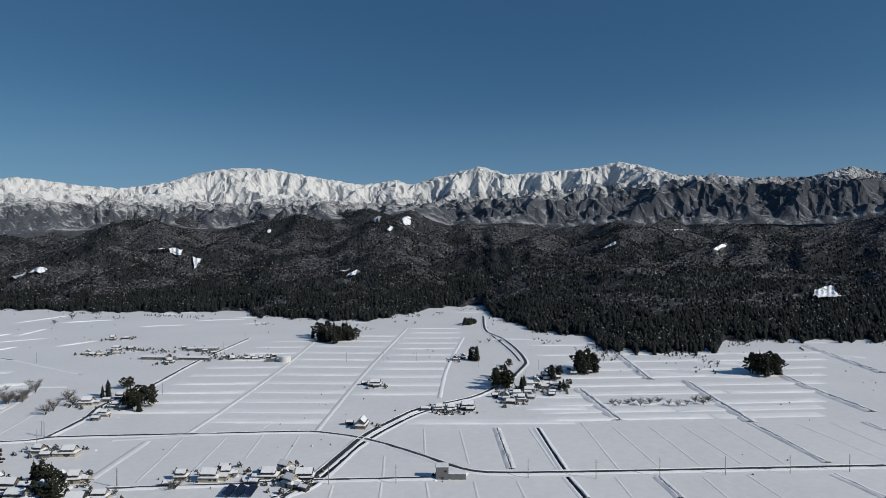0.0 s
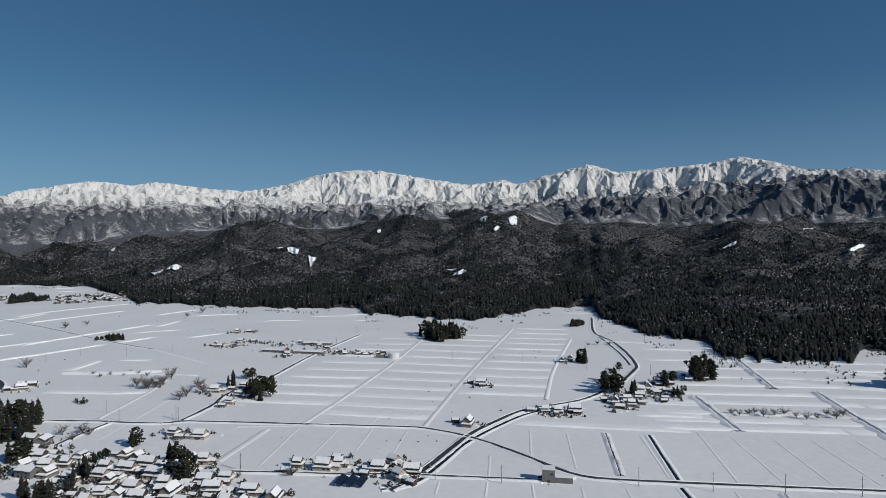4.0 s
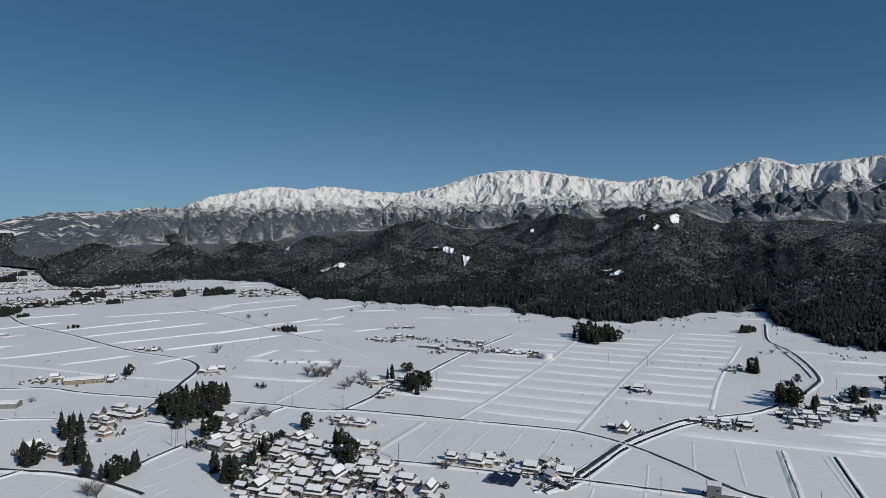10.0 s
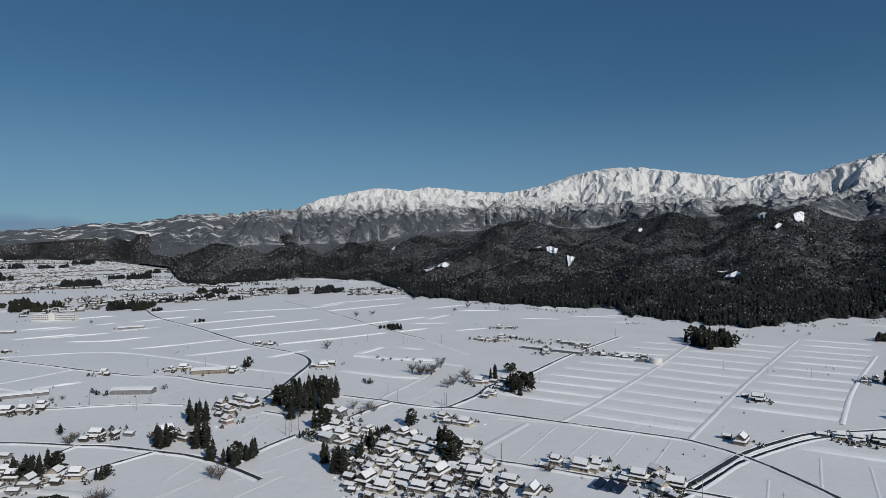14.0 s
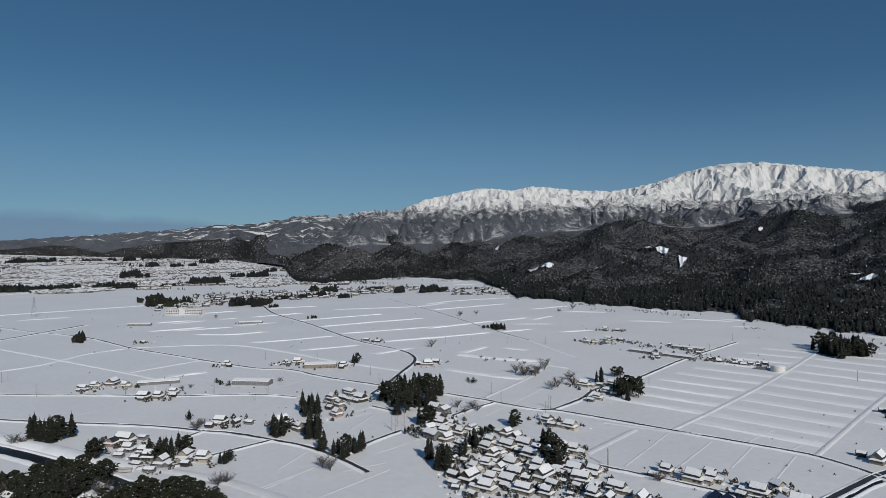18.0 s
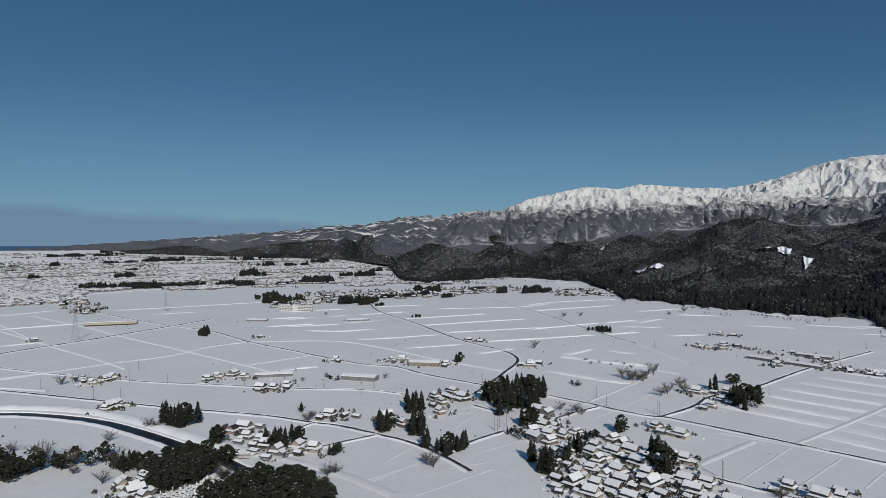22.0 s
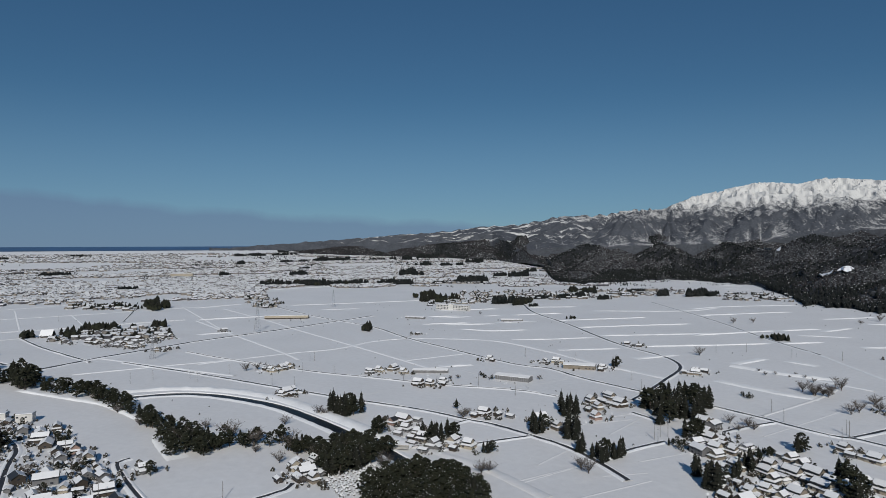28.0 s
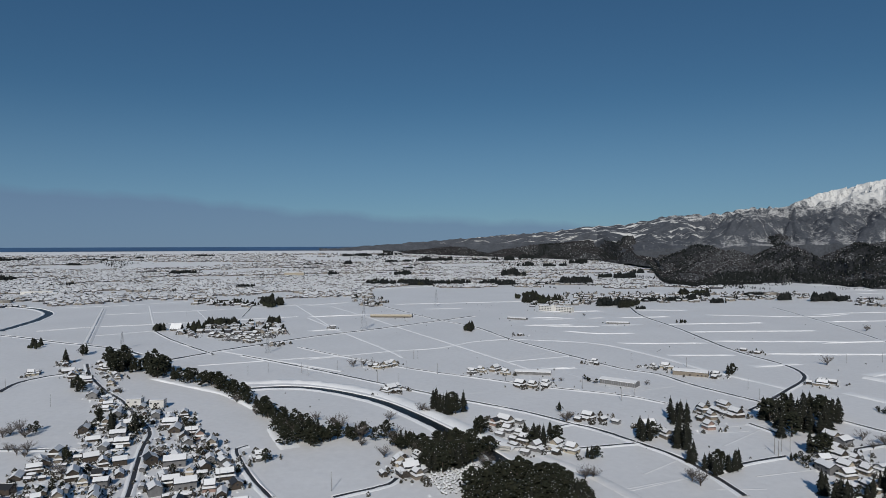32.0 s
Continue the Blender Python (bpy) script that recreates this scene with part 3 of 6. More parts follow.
def dome_forest(name, xy, z, h, w, label, material, seed=1):
    """Many small round-headed trees in one mesh: a skirt, a broad shoulder and a tip each."""
    rng = np.random.default_rng(seed)
    n, k = len(xy), 5
    ang = np.arange(k) * (math.tau / k) + rng.uniform(0, 6, (n, 1))
    rings_ = []
    for lift, wide in ((0.12, 0.75), (0.58, 1.0)):
        rad = w[:, None] * wide * rng.uniform(0.7, 1.3, (n, k))
        rings_.append(np.stack([xy[:, 0:1] + np.cos(ang) * rad, xy[:, 1:2] + np.sin(ang) * rad, (z + h * lift)[:, None] + rng.uniform(-0.1, 0.1, (n, k)) * h[:, None]], -1))
    tip = np.stack([xy[:, 0] + rng.normal(0, 0.2, n) * w, xy[:, 1] + rng.normal(0, 0.2, n) * w, z + h], -1)[:, None]
    verts = np.concatenate(rings_ + [tip], 1).reshape(-1, 3)
    first = np.arange(n) * (2 * k + 1)
    tris = []
    for j in range(k):
        m = (j + 1) % k
        for a4, b4, c4 in ((j, m, k + m), (j, k + m, k + j), (k + j, k + m, 2 * k)):
            tris.append(np.stack([first + a4, first + b4, first + c4], 1))
    ob = new(name, fast_mesh(name, verts, np.concatenate(tris), material))
    return tagged(ob, label, "forest", kind="stuff")


rng = np.random.default_rng(7)


def scatter_hill(n, s_low, s_high, power, az_from=-79, az_to=46):
    az = rng.uniform(az_from, az_to, n)
    s = s_low + (s_high - s_low) * rng.uniform(0, 1, n) ** power
    ft = foot_line(az)
    r = ft + s * (np.maximum(HILL_TOP, ft + 150) - ft)
    xy = az_r(az, r)
    return az, s, r, xy, hill_at(az, s)


# cedars massed along the foot of the hills
az, s, r, xy, z = scatter_hill(20000, 0.0, 0.09, 1.3, -56, 40)
stand = swift(xy[:, 0], xy[:, 1], 110, 3, 2)
h = rng.uniform(8, 15, len(az)) * np.where(s < 0.004, 0.85, 1) * rng.uniform(0.7, 1.2, len(az)) * (0.75 + 0.5 * np.clip(stand + 0.4, 0, 1))
keep = (s < 0.03) | (stand > -0.1)
cone_forest("foothill_cedars", xy[keep], z[keep] - 1, h[keep], (h * rng.uniform(0.24, 0.36, len(az)))[keep], "dense dark cedars along the foot of the hills", FOREST, 3, 3)
# cedar woods and leafless woods behind them, in patches
az, s, r, xy, z = scatter_hill(92000, 0.02, 1.0, 1.0)
bare = bareness(xy[:, 0], xy[:, 1]) + rng.normal(0, 0.08, len(az))
patch = swift(xy[:, 0], xy[:, 1], 170, 3, 12)
open_to = np.clip(1.05 - 1.3 * np.clip(patch - 0.12, 0, 0.4) * 2, 0.25, 1)
dense = rng.uniform(0, 1, len(az)) < open_to
h = rng.uniform(6, 11, len(az)) * (1 + 0.35 * np.clip(patch, -0.4, 0.4))
w = rng.uniform(2.4, 4.0, len(az)) * (0.8 + r / 9000)
tall = (bare < -0.12) & dense
cone_forest("hill_cedars", xy[tall], z[tall] - 1, h[tall] * np.where(s[tall] < 0.12, 1.45, 1.15), w[tall] * 0.95, "stands of dark cedars on the hills", FOREST, 2, 4)
keep = (bare < 0) & ~tall & dense
dome_forest("hill_forest", xy[keep], z[keep] - 1, h[keep], w[keep], "dark pine and evergreen woods covering the hills", FOREST, 8)
keep = (bare >= 0) & dense & (rng.uniform(0, 1, len(az)) < 0.8)
dome_forest("bare_hill_wood", xy[keep], z[keep] - 1, h[keep] * 0.8, w[keep] * 0.72, "thin leafless woods with snow showing between the trunks", BARE_WOOD, 5)
# snow-laden tree tops that catch the sun
pick = (rng.uniform(0, 1, len(az)) < 0.10 + 0.10 * np.clip(patch + 0.3, 0, 1)) & dense & (az > -56)
w2 = rng.uniform(0.5, 1.35, len(az)) * (0.7 + r / 6000)
cone_forest("snowy_tree_tops", xy[pick], (z + h * np.where(tall, 1.15, 0.75))[pick] - 1, w2[pick] * 1.5, w2[pick], "tree tops capped with lumps of snow", ROOF_SNOW, 1, 6)
az, s, r, xy, z = scatter_hill(2600, 0.0, 0.05, 1.0, -56, 38)
h, w = rng.uniform(5, 17, len(az)), rng.uniform(0.25, 0.7, len(az))
cone_forest("snowy_cedar_boughs", xy, z + h * 0.75, w * 1.6, w, "lumps of snow lodged in the cedars", ROOF_SNOW, 1, 16)


def knoll(az, el, wide, tall, n=14):
    """A treeless snowy hump on the hills, seen at a heading and an elevation; wide and tall in degrees."""
    ss = np.linspace(0, 1, 200)
    ft = foot_line(az)
    rr = ft + ss * (HILL_TOP - ft)
    els = np.degrees(np.arctan2(hill_at(np.full(200, az), ss) - EYE, rr))
    top = int(np.argmax(els > el + tall * 0.5)) if (els > el + tall * 0.5).any() else 199
    low = int(np.argmax(els > el - tall * 0.6)) if (els > el - tall * 0.6).any() else 190
    low, top = min(low, top - 2), max(top, low + 3)
    verts, faces, m, keep = [], [], 2 * n + 1, []
    for i in range(m):
        for j in range(m):
            u, v = (i - n) / n, (j - n) / n
            q = math.hypot(u, v) * (1 + 0.35 * noise.noise((u * 2.2 + az, v * 2.2, el * 3)))
            sp = float(np.interp((v + 1) / 2, (0, 1), (ss[low], ss[min(top, 199)])))
            a1 = az + (u + 0.25 * v) * wide * 0.48
            p = az_r(a1, float(foot_line(a1)) + sp * (HILL_TOP - float(foot_line(a1))))
            verts.append((p[0], p[1], float(hill_at(np.array([a1]), np.array([sp]))[0]) + 9.5 + 1.5 * noise.noise((u * 4, v * 4, az))))
            keep.append(q < 0.8)
    for a4 in strip_faces(m, m):
        if all(keep[k4] for k4 in a4):
            faces.append(a4)
    if not faces:
        return
    ob = new("snowy_clearing", mesh_of("snowy_clearing", verts, faces, CLEARING, True))
    tagged(ob, "treeless snow-covered hillside among dark woods", "hill", kind="structure")


for az_k, el_k, wide_k, tall_k in KNOLLS:
    knoll(az_k, el_k, wide_k, tall_k)


# ---- roads, water, banks and fields ----
counter_np = np.random.default_rng(5)
ROAD_POINTS = []


def road(points, width):
    w = width * 0.45
    line = smooth_line(points)
    ROAD_POINTS.append(line)
    me = sweep("road", line, [(-w, 0.58), (0, 0.62), (w, 0.58)], ASPHALT)
    ob = tagged(new("road", me), "narrow ploughed asphalt road between snow banks", "road", kind="structure")
    for sgn in (-1, 1):
        prof = [(sgn * (w - 0.2), 0.52), (sgn * (w + 0.2), 0.74), (sgn * (w + 0.7), 0.8), (sgn * (w + 2.6), 0.02)]
        if sgn < 0:
            prof = prof[::-1]
        bank = new("snow_bank", sweep("snow_bank", line, prof, BANK_SNOW, 0.12, sgn + 3))
        bank.parent = ob
    return ob


def stream(points, width):
    w = width / 2
    line = smooth_line(points)
    ob = tagged(new("water", sweep("water", line, [(-w, 0.2), (0, 0.2), (w, 0.2)], WATER)), "dark open water between snowy banks", "stream" if width < 10 else "river", kind="structure")
    up = 0.35 + width * 0.05
    for sgn in (-1, 1):
        prof = [(sgn * (w - 0.25), 0.12), (sgn * (w + 0.25 * up), up * 0.8), (sgn * (w + up), up), (sgn * (w + 2.6 * up), up), (sgn * (w + 5.5 * up), 0.02)]
        if sgn < 0:
            prof = prof[::-1]
        bank = new("snow_bank", sweep("snow_bank", line, prof, BANK_SNOW, 0.12 * up, sgn + 5))
        bank.parent = ob
    return ob


def ditch(points, width):
    """A trench between two drifted lips; a narrow one has a dark strip along its bed."""
    line = smooth_line(points, 5)
    w = width
    lip = 0.5 + 0.35 * w
    me = sweep("ditch", line, [(-2.6 * w - 1, 0.02), (-0.9 * w, lip), (-0.5 * w, lip * 0.9), (-0.32 * w, 0.08), (0.32 * w, 0.08), (0.55 * w, lip * 1.1), (w, lip * 1.15), (2.6 * w + 1, 0.02)], SNOW, 0.05, 2)
    ob = tagged(new("ditch", me), "drainage ditch drifted with snow", "ditch", kind="structure")
    if w < 2:
        bed = new("bed", sweep("bed", line, [(-0.36 * w, 0.12), (0.36 * w, 0.12)], DARK_BED))
        bed.parent = ob
    return ob


def bund(points, width):
    line = smooth_line(points, 5)
    me = sweep("bund", line, [(-0.95 * width, 0.01), (-0.25 * width, 0.2), (0.25 * width, 0.22), (0.95 * width, 0.01)], SNOW, 0.08, 1)
    return tagged(new("bund", me), "low snow-covered bund between rice fields", "bund", kind="structure")


def lane(points, width):
    line = smooth_line(points)
    w = width / 2
    up = 0.75 if width < 8 else 2.6
    me = sweep("lane", line, [(-w - 1.6 * up, 0.01), (-w, 0.55 * up), (w, 0.75 * up), (w + 1.6 * up, 0.01)], SNOW if width < 8 and np.hypot(*line[0]) < 700 else BANK_SNOW, 0.12, 4)
    return tagged(new("lane", me), "raised farm lane buried in snow", "lane", kind="structure")


def terrace(points, up=0.0):
    """A step between two fields: a bright face towards the camera, running out level behind."""
    line = smooth_line(points, 6)
    side = np.array([line[-1][1] - line[0][1], -(line[-1][0] - line[0][0])])
    sgn = 1 if np.dot(side, line[0]) < 0 else -1
    up = up or (counter_np.uniform(0.4, 0.8) if np.hypot(*line[0]) < 690 or line[0][0] > -390 else counter_np.uniform(0.55, 0.9))
    prof = [(2.4 * sgn, 0.01), (0.6 * sgn, 1.3 * up), (-1.2 * sgn, 1.5 * up), (-13 * sgn, 0.02)]
    if sgn > 0:
        prof = prof[::-1]
    me = sweep("terrace_bank", line, prof, BANK_SNOW, 0.25, 6, 14.0)
    return tagged(new("terrace_bank", me), "snow-covered terrace bank between rice fields", "bank", kind="structure")


# ---- houses ----
def gable(w, d, h, rise, over=0.0, thick=None, base=0.0):
    """A gabled block (thick=None) or a bent roof slab over it; the ridge runs along x."""
    bm = bmesh.new()
    x, y = w / 2 + over, d / 2 + over
    if thick is None:
        prof = [(-y, base), (y, base), (y, h), (0, h + rise), (-y, h)]
    else:
        k = rise / (d / 2)
        e = h - over * k
        prof = [(-y, e), (0, h + rise), (y, e), (y, e + thick), (y * 0.97, e + thick + 0.08), (0.2, h + rise + thick), (-0.2, h + rise + thick), (-y * 0.97, e + thick + 0.08), (-y, e + thick)]
    a, b = [bm.verts.new((-x, q[0], q[1])) for q in prof], [bm.verts.new((x, q[0], q[1])) for q in prof]
    n = len(prof)
    for i in range(n):
        bm.faces.new((a[i], a[(i + 1) % n], b[(i + 1) % n], b[i]))
    bm.faces.new(a[::-1])
    bm.faces.new(b)
    return bm


def windows(parent, w, d, floors, fh, rows, seed):
    """Panes on the four faces, a door on the front."""
    if rows == 0:
        return
    r = random.Random(seed)
    for f in range(floors):
        z = 0.9 + f * fh
        for face in range(4):
            run = w if face % 2 == 0 else d
            n = rows if face % 2 == 0 else max(1, rows // 2)
            for i in range(n):
                if r.random() < 0.62:
                    continue
                c = -run / 2 + run * (i + 0.5) / n
                half = min(0.9, run / n * 0.32)
                if face == 0:
                    dims = (c - half, c + half, -d / 2 - 0.05, -d / 2 + 0.05, z, z + 1.2)
                elif face == 2:
                    dims = (c - half, c + half, d / 2 - 0.05, d / 2 + 0.05, z, z + 1.2)
                elif face == 1:
                    dims = (w / 2 - 0.05, w / 2 + 0.05, c - half, c + half, z, z + 1.2)
                else:
                    dims = (-w / 2 - 0.05, -w / 2 + 0.05, c - half, c + half, z, z + 1.2)
                part("window", boxes(dims), GLASS, parent)
    part("door", boxes((-0.9, 0.9, -d / 2 - 0.08, -d / 2 + 0.02, 0, 2.1)), WALLS["brown"], parent)


def roof_drift(w, d, h, rise, over, thick, seed):
    """Snow lying on a gabled roof: an uneven slab with a wavering edge, deeper in some places than in others."""
    r = random.Random(seed * 7 + int(w * 10))
    k, bm, cols = rise / (d / 2), bmesh.new(), 9
    grid = []
    for i in range(cols):
        x = (w / 2 + over) * (2 * i / (cols - 1) - 1) + (r.uniform(-0.25, 0.1) if i == 0 else r.uniform(-0.1, 0.25) if i == cols - 1 else 0)
        reach = [(d / 2 + over) * r.uniform(0.93, 1.03) for side in (0, 1)]
        ys = (-reach[0], -reach[0] * 0.93, -reach[0] * 0.5, 0.0, reach[1] * 0.5, reach[1] * 0.93, reach[1])
        row = []
        for j, y in enumerate(ys):
            bed = h + rise - abs(y) * k
            deep = thick * 0.6 if j in (0, 6) else thick * r.uniform(0.8, 1.25) * (0.85 if i in (0, cols - 1) else 1)
            row.append((bm.verts.new((x, y, bed + deep)), bm.verts.new((x, y, bed - 0.05))))
        grid.append(row)
    for i in range(cols - 1):
        for j in range(6):
            a, b, c, e = grid[i][j], grid[i + 1][j], grid[i + 1][j + 1], grid[i][j + 1]
            bm.faces.new((a[0], b[0], c[0], e[0]))
        for j in (0, 6):
            bm.faces.new((grid[i][j][1], grid[i + 1][j][1], grid[i + 1][j][0], grid[i][j][0]))
    for row in (grid[0], grid[-1]):
        for j in range(6):
            bm.faces.new((row[j][0], row[j + 1][0], row[j + 1][1], row[j][1]))
    return bm


def half_snow(w, d, h, rise, over, thick):
    """Snow left on one slope of a gabled roof, the other having slid bare."""
    k = rise / (d / 2)
    y = d / 2 + over
    e = h - over * k
    bm = bmesh.new()
    prof = [(-0.1, h + rise), (y, e), (y, e + thick), (-0.1, h + rise + thick)]
    a, b = [bm.verts.new((-w / 2 - over, *v)) for v in prof], [bm.verts.new((w / 2 + over, *v)) for v in prof]
    for i in range(4):
        bm.faces.new((a[i], a[(i + 1) % 4], b[(i + 1) % 4], b[i]))
    bm.faces.new(a[::-1])
    bm.faces.new(b)
    return bm


def skirt(w0, d0, z0, w1, d1, z1, thick):
    """A pent roof all round, from the outer eaves up to the upper wall."""
    bm = bmesh.new()
    rings_ = [[bm.verts.new((sx * w / 2, sy * d / 2, z)) for sx, sy in ((-1, -1), (1, -1), (1, 1), (-1, 1))]
              for w, d, z in ((w0, d0, z0), (w0, d0, z0 + thick), (w1, d1, z1 + thick), (w1, d1, z1))]
    for i in range(4):
        lo, hi = rings_[i], rings_[(i + 1) % 4]
        for k in range(4):
            bm.faces.new((lo[k], lo[(k + 1) % 4], hi[(k + 1) % 4], hi[k]))
    return bm


def make_house(name, label, wall, w, d, floors, rise, wing=None, seed=0, rows=4, skirted=True):
    fh = 2.6
    e = tagged(new(name), label, "house")
    uw, ud = w, d
    if floors == 2 and rows and skirted:
        uw, ud = w - 2.4 - seed % 2, d - 1.8
        part("lower_wall", boxes((-w / 2, w / 2, -d / 2, d / 2, 0, 2.75)), WALLS[wall], e)
        sk = part("skirt_roof", skirt(w + 1.5, d + 1.5, 2.55, uw, ud, 3.4, 0.15), TILE, e, "dark tiled lower roof")
        part("skirt_snow", skirt(w + 0.9, d + 0.9, 2.74, uw, ud, 3.6, 0.3), ROOF_SNOW, sk, "snow on the lower roof")
        windows(e, w, d, 1, fh, rows, seed)
    h = floors * fh
    part("wall", gable(uw, ud, h, rise), WALLS[wall], e)
    rf = part("roof", gable(uw, ud, h + 0.02, rise, 0.85, 0.26), TILE, e, "dark tiled roof")
    if seed == 4:
        part("roof_snow", half_snow(uw * 0.97, ud * 0.96, h + 0.3, rise * 0.98, 0.62, 0.34), ROOF_SNOW, rf, "snow left on one slope of the roof")
    else:
        part("roof_snow", roof_drift(uw * 0.98, ud * 0.96, h + 0.3, rise * 0.98, 0.55 if seed % 2 else 0.35, 0.36, seed), ROOF_SNOW, rf, "thick uneven snow on the roof")
    if floors == 1 or not skirted:
        windows(e, w, d, floors, fh, rows, seed)
    elif rows:
        for sy in (-1, 1):
            for sx in (-1, 1):
                y0, y1 = sorted((sy * (ud / 2 - 0.05), sy * (ud / 2 + 0.05)))
                part("window", boxes((sx * uw * 0.24 - 0.8, sx * uw * 0.24 + 0.8, y0, y1, 3.95, 5.05)), GLASS, e)
    if wing:
        ww, wd, wx, wy = wing
        part("wing_wall", gable(ww, wd, 2.5, 1.1), WALLS[wall], e).location = (wx, wy, 0)
        wr = part("wing_roof", gable(ww, wd, 2.52, 1.1, 0.5, 0.2), TILE, e)
        wr.location = (wx, wy, 0)
        part("wing_snow", roof_drift(ww, wd, 2.75, 1.1, 0.3, 0.32, seed + 3), ROOF_SNOW, wr)
    return e


HOUSE_KINDS = {
    "farmhouse": [("farmhouse", "large timber farmhouse with snow-laden gabled roof", "brown", 14, 9.5, 2, 3.0, (7, 5, 2, -6.6), 4),
                  ("farmhouse", "wide cream farmhouse with snow-laden tiled roof", "cream", 13, 9, 2, 2.8, (6, 5, -8.6, -1.5), 4),
                  ("farmhouse", "broad tan farmhouse with snow-laden roof and wing", "tan", 14.5, 8.5, 2, 2.8, (5, 7, 8.8, 0), 4)],
    "cottage": [("house", "small tan house with thick snow on its roof", "tan", 9.5, 7.5, 2, 2.2, None, 2),
                ("house", "grey sided house with thick snow on its roof", "grey", 10.5, 7, 2, 2.0, (5, 4, -2, -5.4), 2),
                ("outbuilding", "dark timber storehouse with thick snow on its roof", "brown", 9, 6, 1, 1.9, None, 2),
                ("house", "cream house with thick snow on its roof", "cream", 10, 8, 2, 2.3, (4, 5, 6.8, 0), 2),
                ("house", "salmon-coloured house, one roof slope slid bare of snow", "pink", 9, 8, 2, 2.4, None, 2)],
    "far_house": [("house", "distant tan house under thick snow", "tan", 10, 7.5, 2, 2.2, None, 0),
                  ("house", "distant grey house under thick snow", "grey", 11, 8, 2, 2.2, None, 0),
                  ("house", "distant dark house under thick snow", "brown", 13, 8, 1, 2.6, None, 0)],
    "shed": [("shed", "little dark shed under thick snow", "brown", 5.5, 4, 1, 1.1, None, 0),
             ("shed", "little grey shed under thick snow", "grey", 6.5, 4.2, 1, 0.9, None, 0)],
    "village_house": [("house", "broad dark timber house with snowy gabled roof", "brown", 15, 9.5, 2, 2.6, None, 3),
                      ("house", "tan two-storey house with thick snow on its roof", "tan", 12.5, 9, 2, 2.5, None, 2),
                      ("house", "grey sided house with thick snow on its roof", "grey", 11, 8.5, 2, 2.2, None, 2),
                      ("house", "low wide brown house with deep snow on its roof", "brown", 16, 10, 1, 3.0, None, 3),
                      ("house", "dark house with one roof slope slid bare of snow", "brown", 12, 9, 2, 2.6, None, 2),
                      ("house", "grey house with a long snowy gabled roof", "grey", 14.5, 8.5, 2, 2.4, None, 2),
                      ("house", "cream rendered house with thick snow on its roof", "cream", 13.5, 9, 2, 2.5, None, 3)],
    "town_house": [("house", "white boxy two-storey house with snowy roof", "white", 11, 8, 2, 0.9, None, 4)],
}
PROTOTYPES = {}
for kind_name, rows_ in HOUSE_KINDS.items():
    PROTOTYPES[kind_name] = []
    for k, (nm, lab, wall, w, d, fl, rise, wing, rows) in enumerate(rows_):
        PROTOTYPES[kind_name].append([make_house(nm, lab, wall, w, d, fl, rise, wing, k, rows, kind_name != "village_house" or k in (0, 1, 6)), False, (w, d)])
FARMS = []       # houses with gardens round them
FAR_SPOTS = []   # houses too far off to be told apart
OTHERS = []      # houses placed one by one
BUILT = []       # x, y and reach of every building
counter = random.Random(5)


def put(proto, x, y, turn, scale=1.0, group=""):
    """Uses the prototype itself first, copies after that."""
    z = float(ground_z(x, y))
    m = pose(x, y, z, 0, 0, turn)
    if proto[1]:
        ob = copy_thing(proto[0], m)
    else:
        ob = proto[0]
        ob.matrix_basis = m
        proto[1] = True
    ob.scale = (scale,) * 3
    if group:
        tagged(ob, group=group)
    return ob


def houses(kind_name, turn, spots):
    for x, y in spots:
        p = PROTOTYPES["far_house" if math.hypot(x, y) > 1150 else kind_name]
        p = p[4] if len(p) > 4 and counter.random() < 0.06 else counter.choice(p[:4])
        put(p, x, y, -turn + counter.choice((0, 0, 90, 180)) + counter.uniform(-6, 6), counter.uniform(0.8, 1.0), "houses on the plain")
        BUILT.append((x, y, 9))
        OTHERS.append((x, y, 9))
        FARMS.append((x, y))
        if math.hypot(x, y) < 900 and counter.random() < 0.8:
            a = counter.uniform(0, 6.28)
            put(counter.choice(PROTOTYPES["shed"]), x + 13 * math.cos(a), y + 13 * math.sin(a), -turn + counter.uniform(-8, 8), 1, "sheds by the houses")


def inside(x, y, poly):
    hit = False
    for (x0, y0), (x1, y1) in zip(poly, poly[1:] + poly[:1]):
        if (y0 > y) != (y1 > y) and x < (x1 - x0) * (y - y0) / (y1 - y0) + x0:
            hit = not hit
    return hit


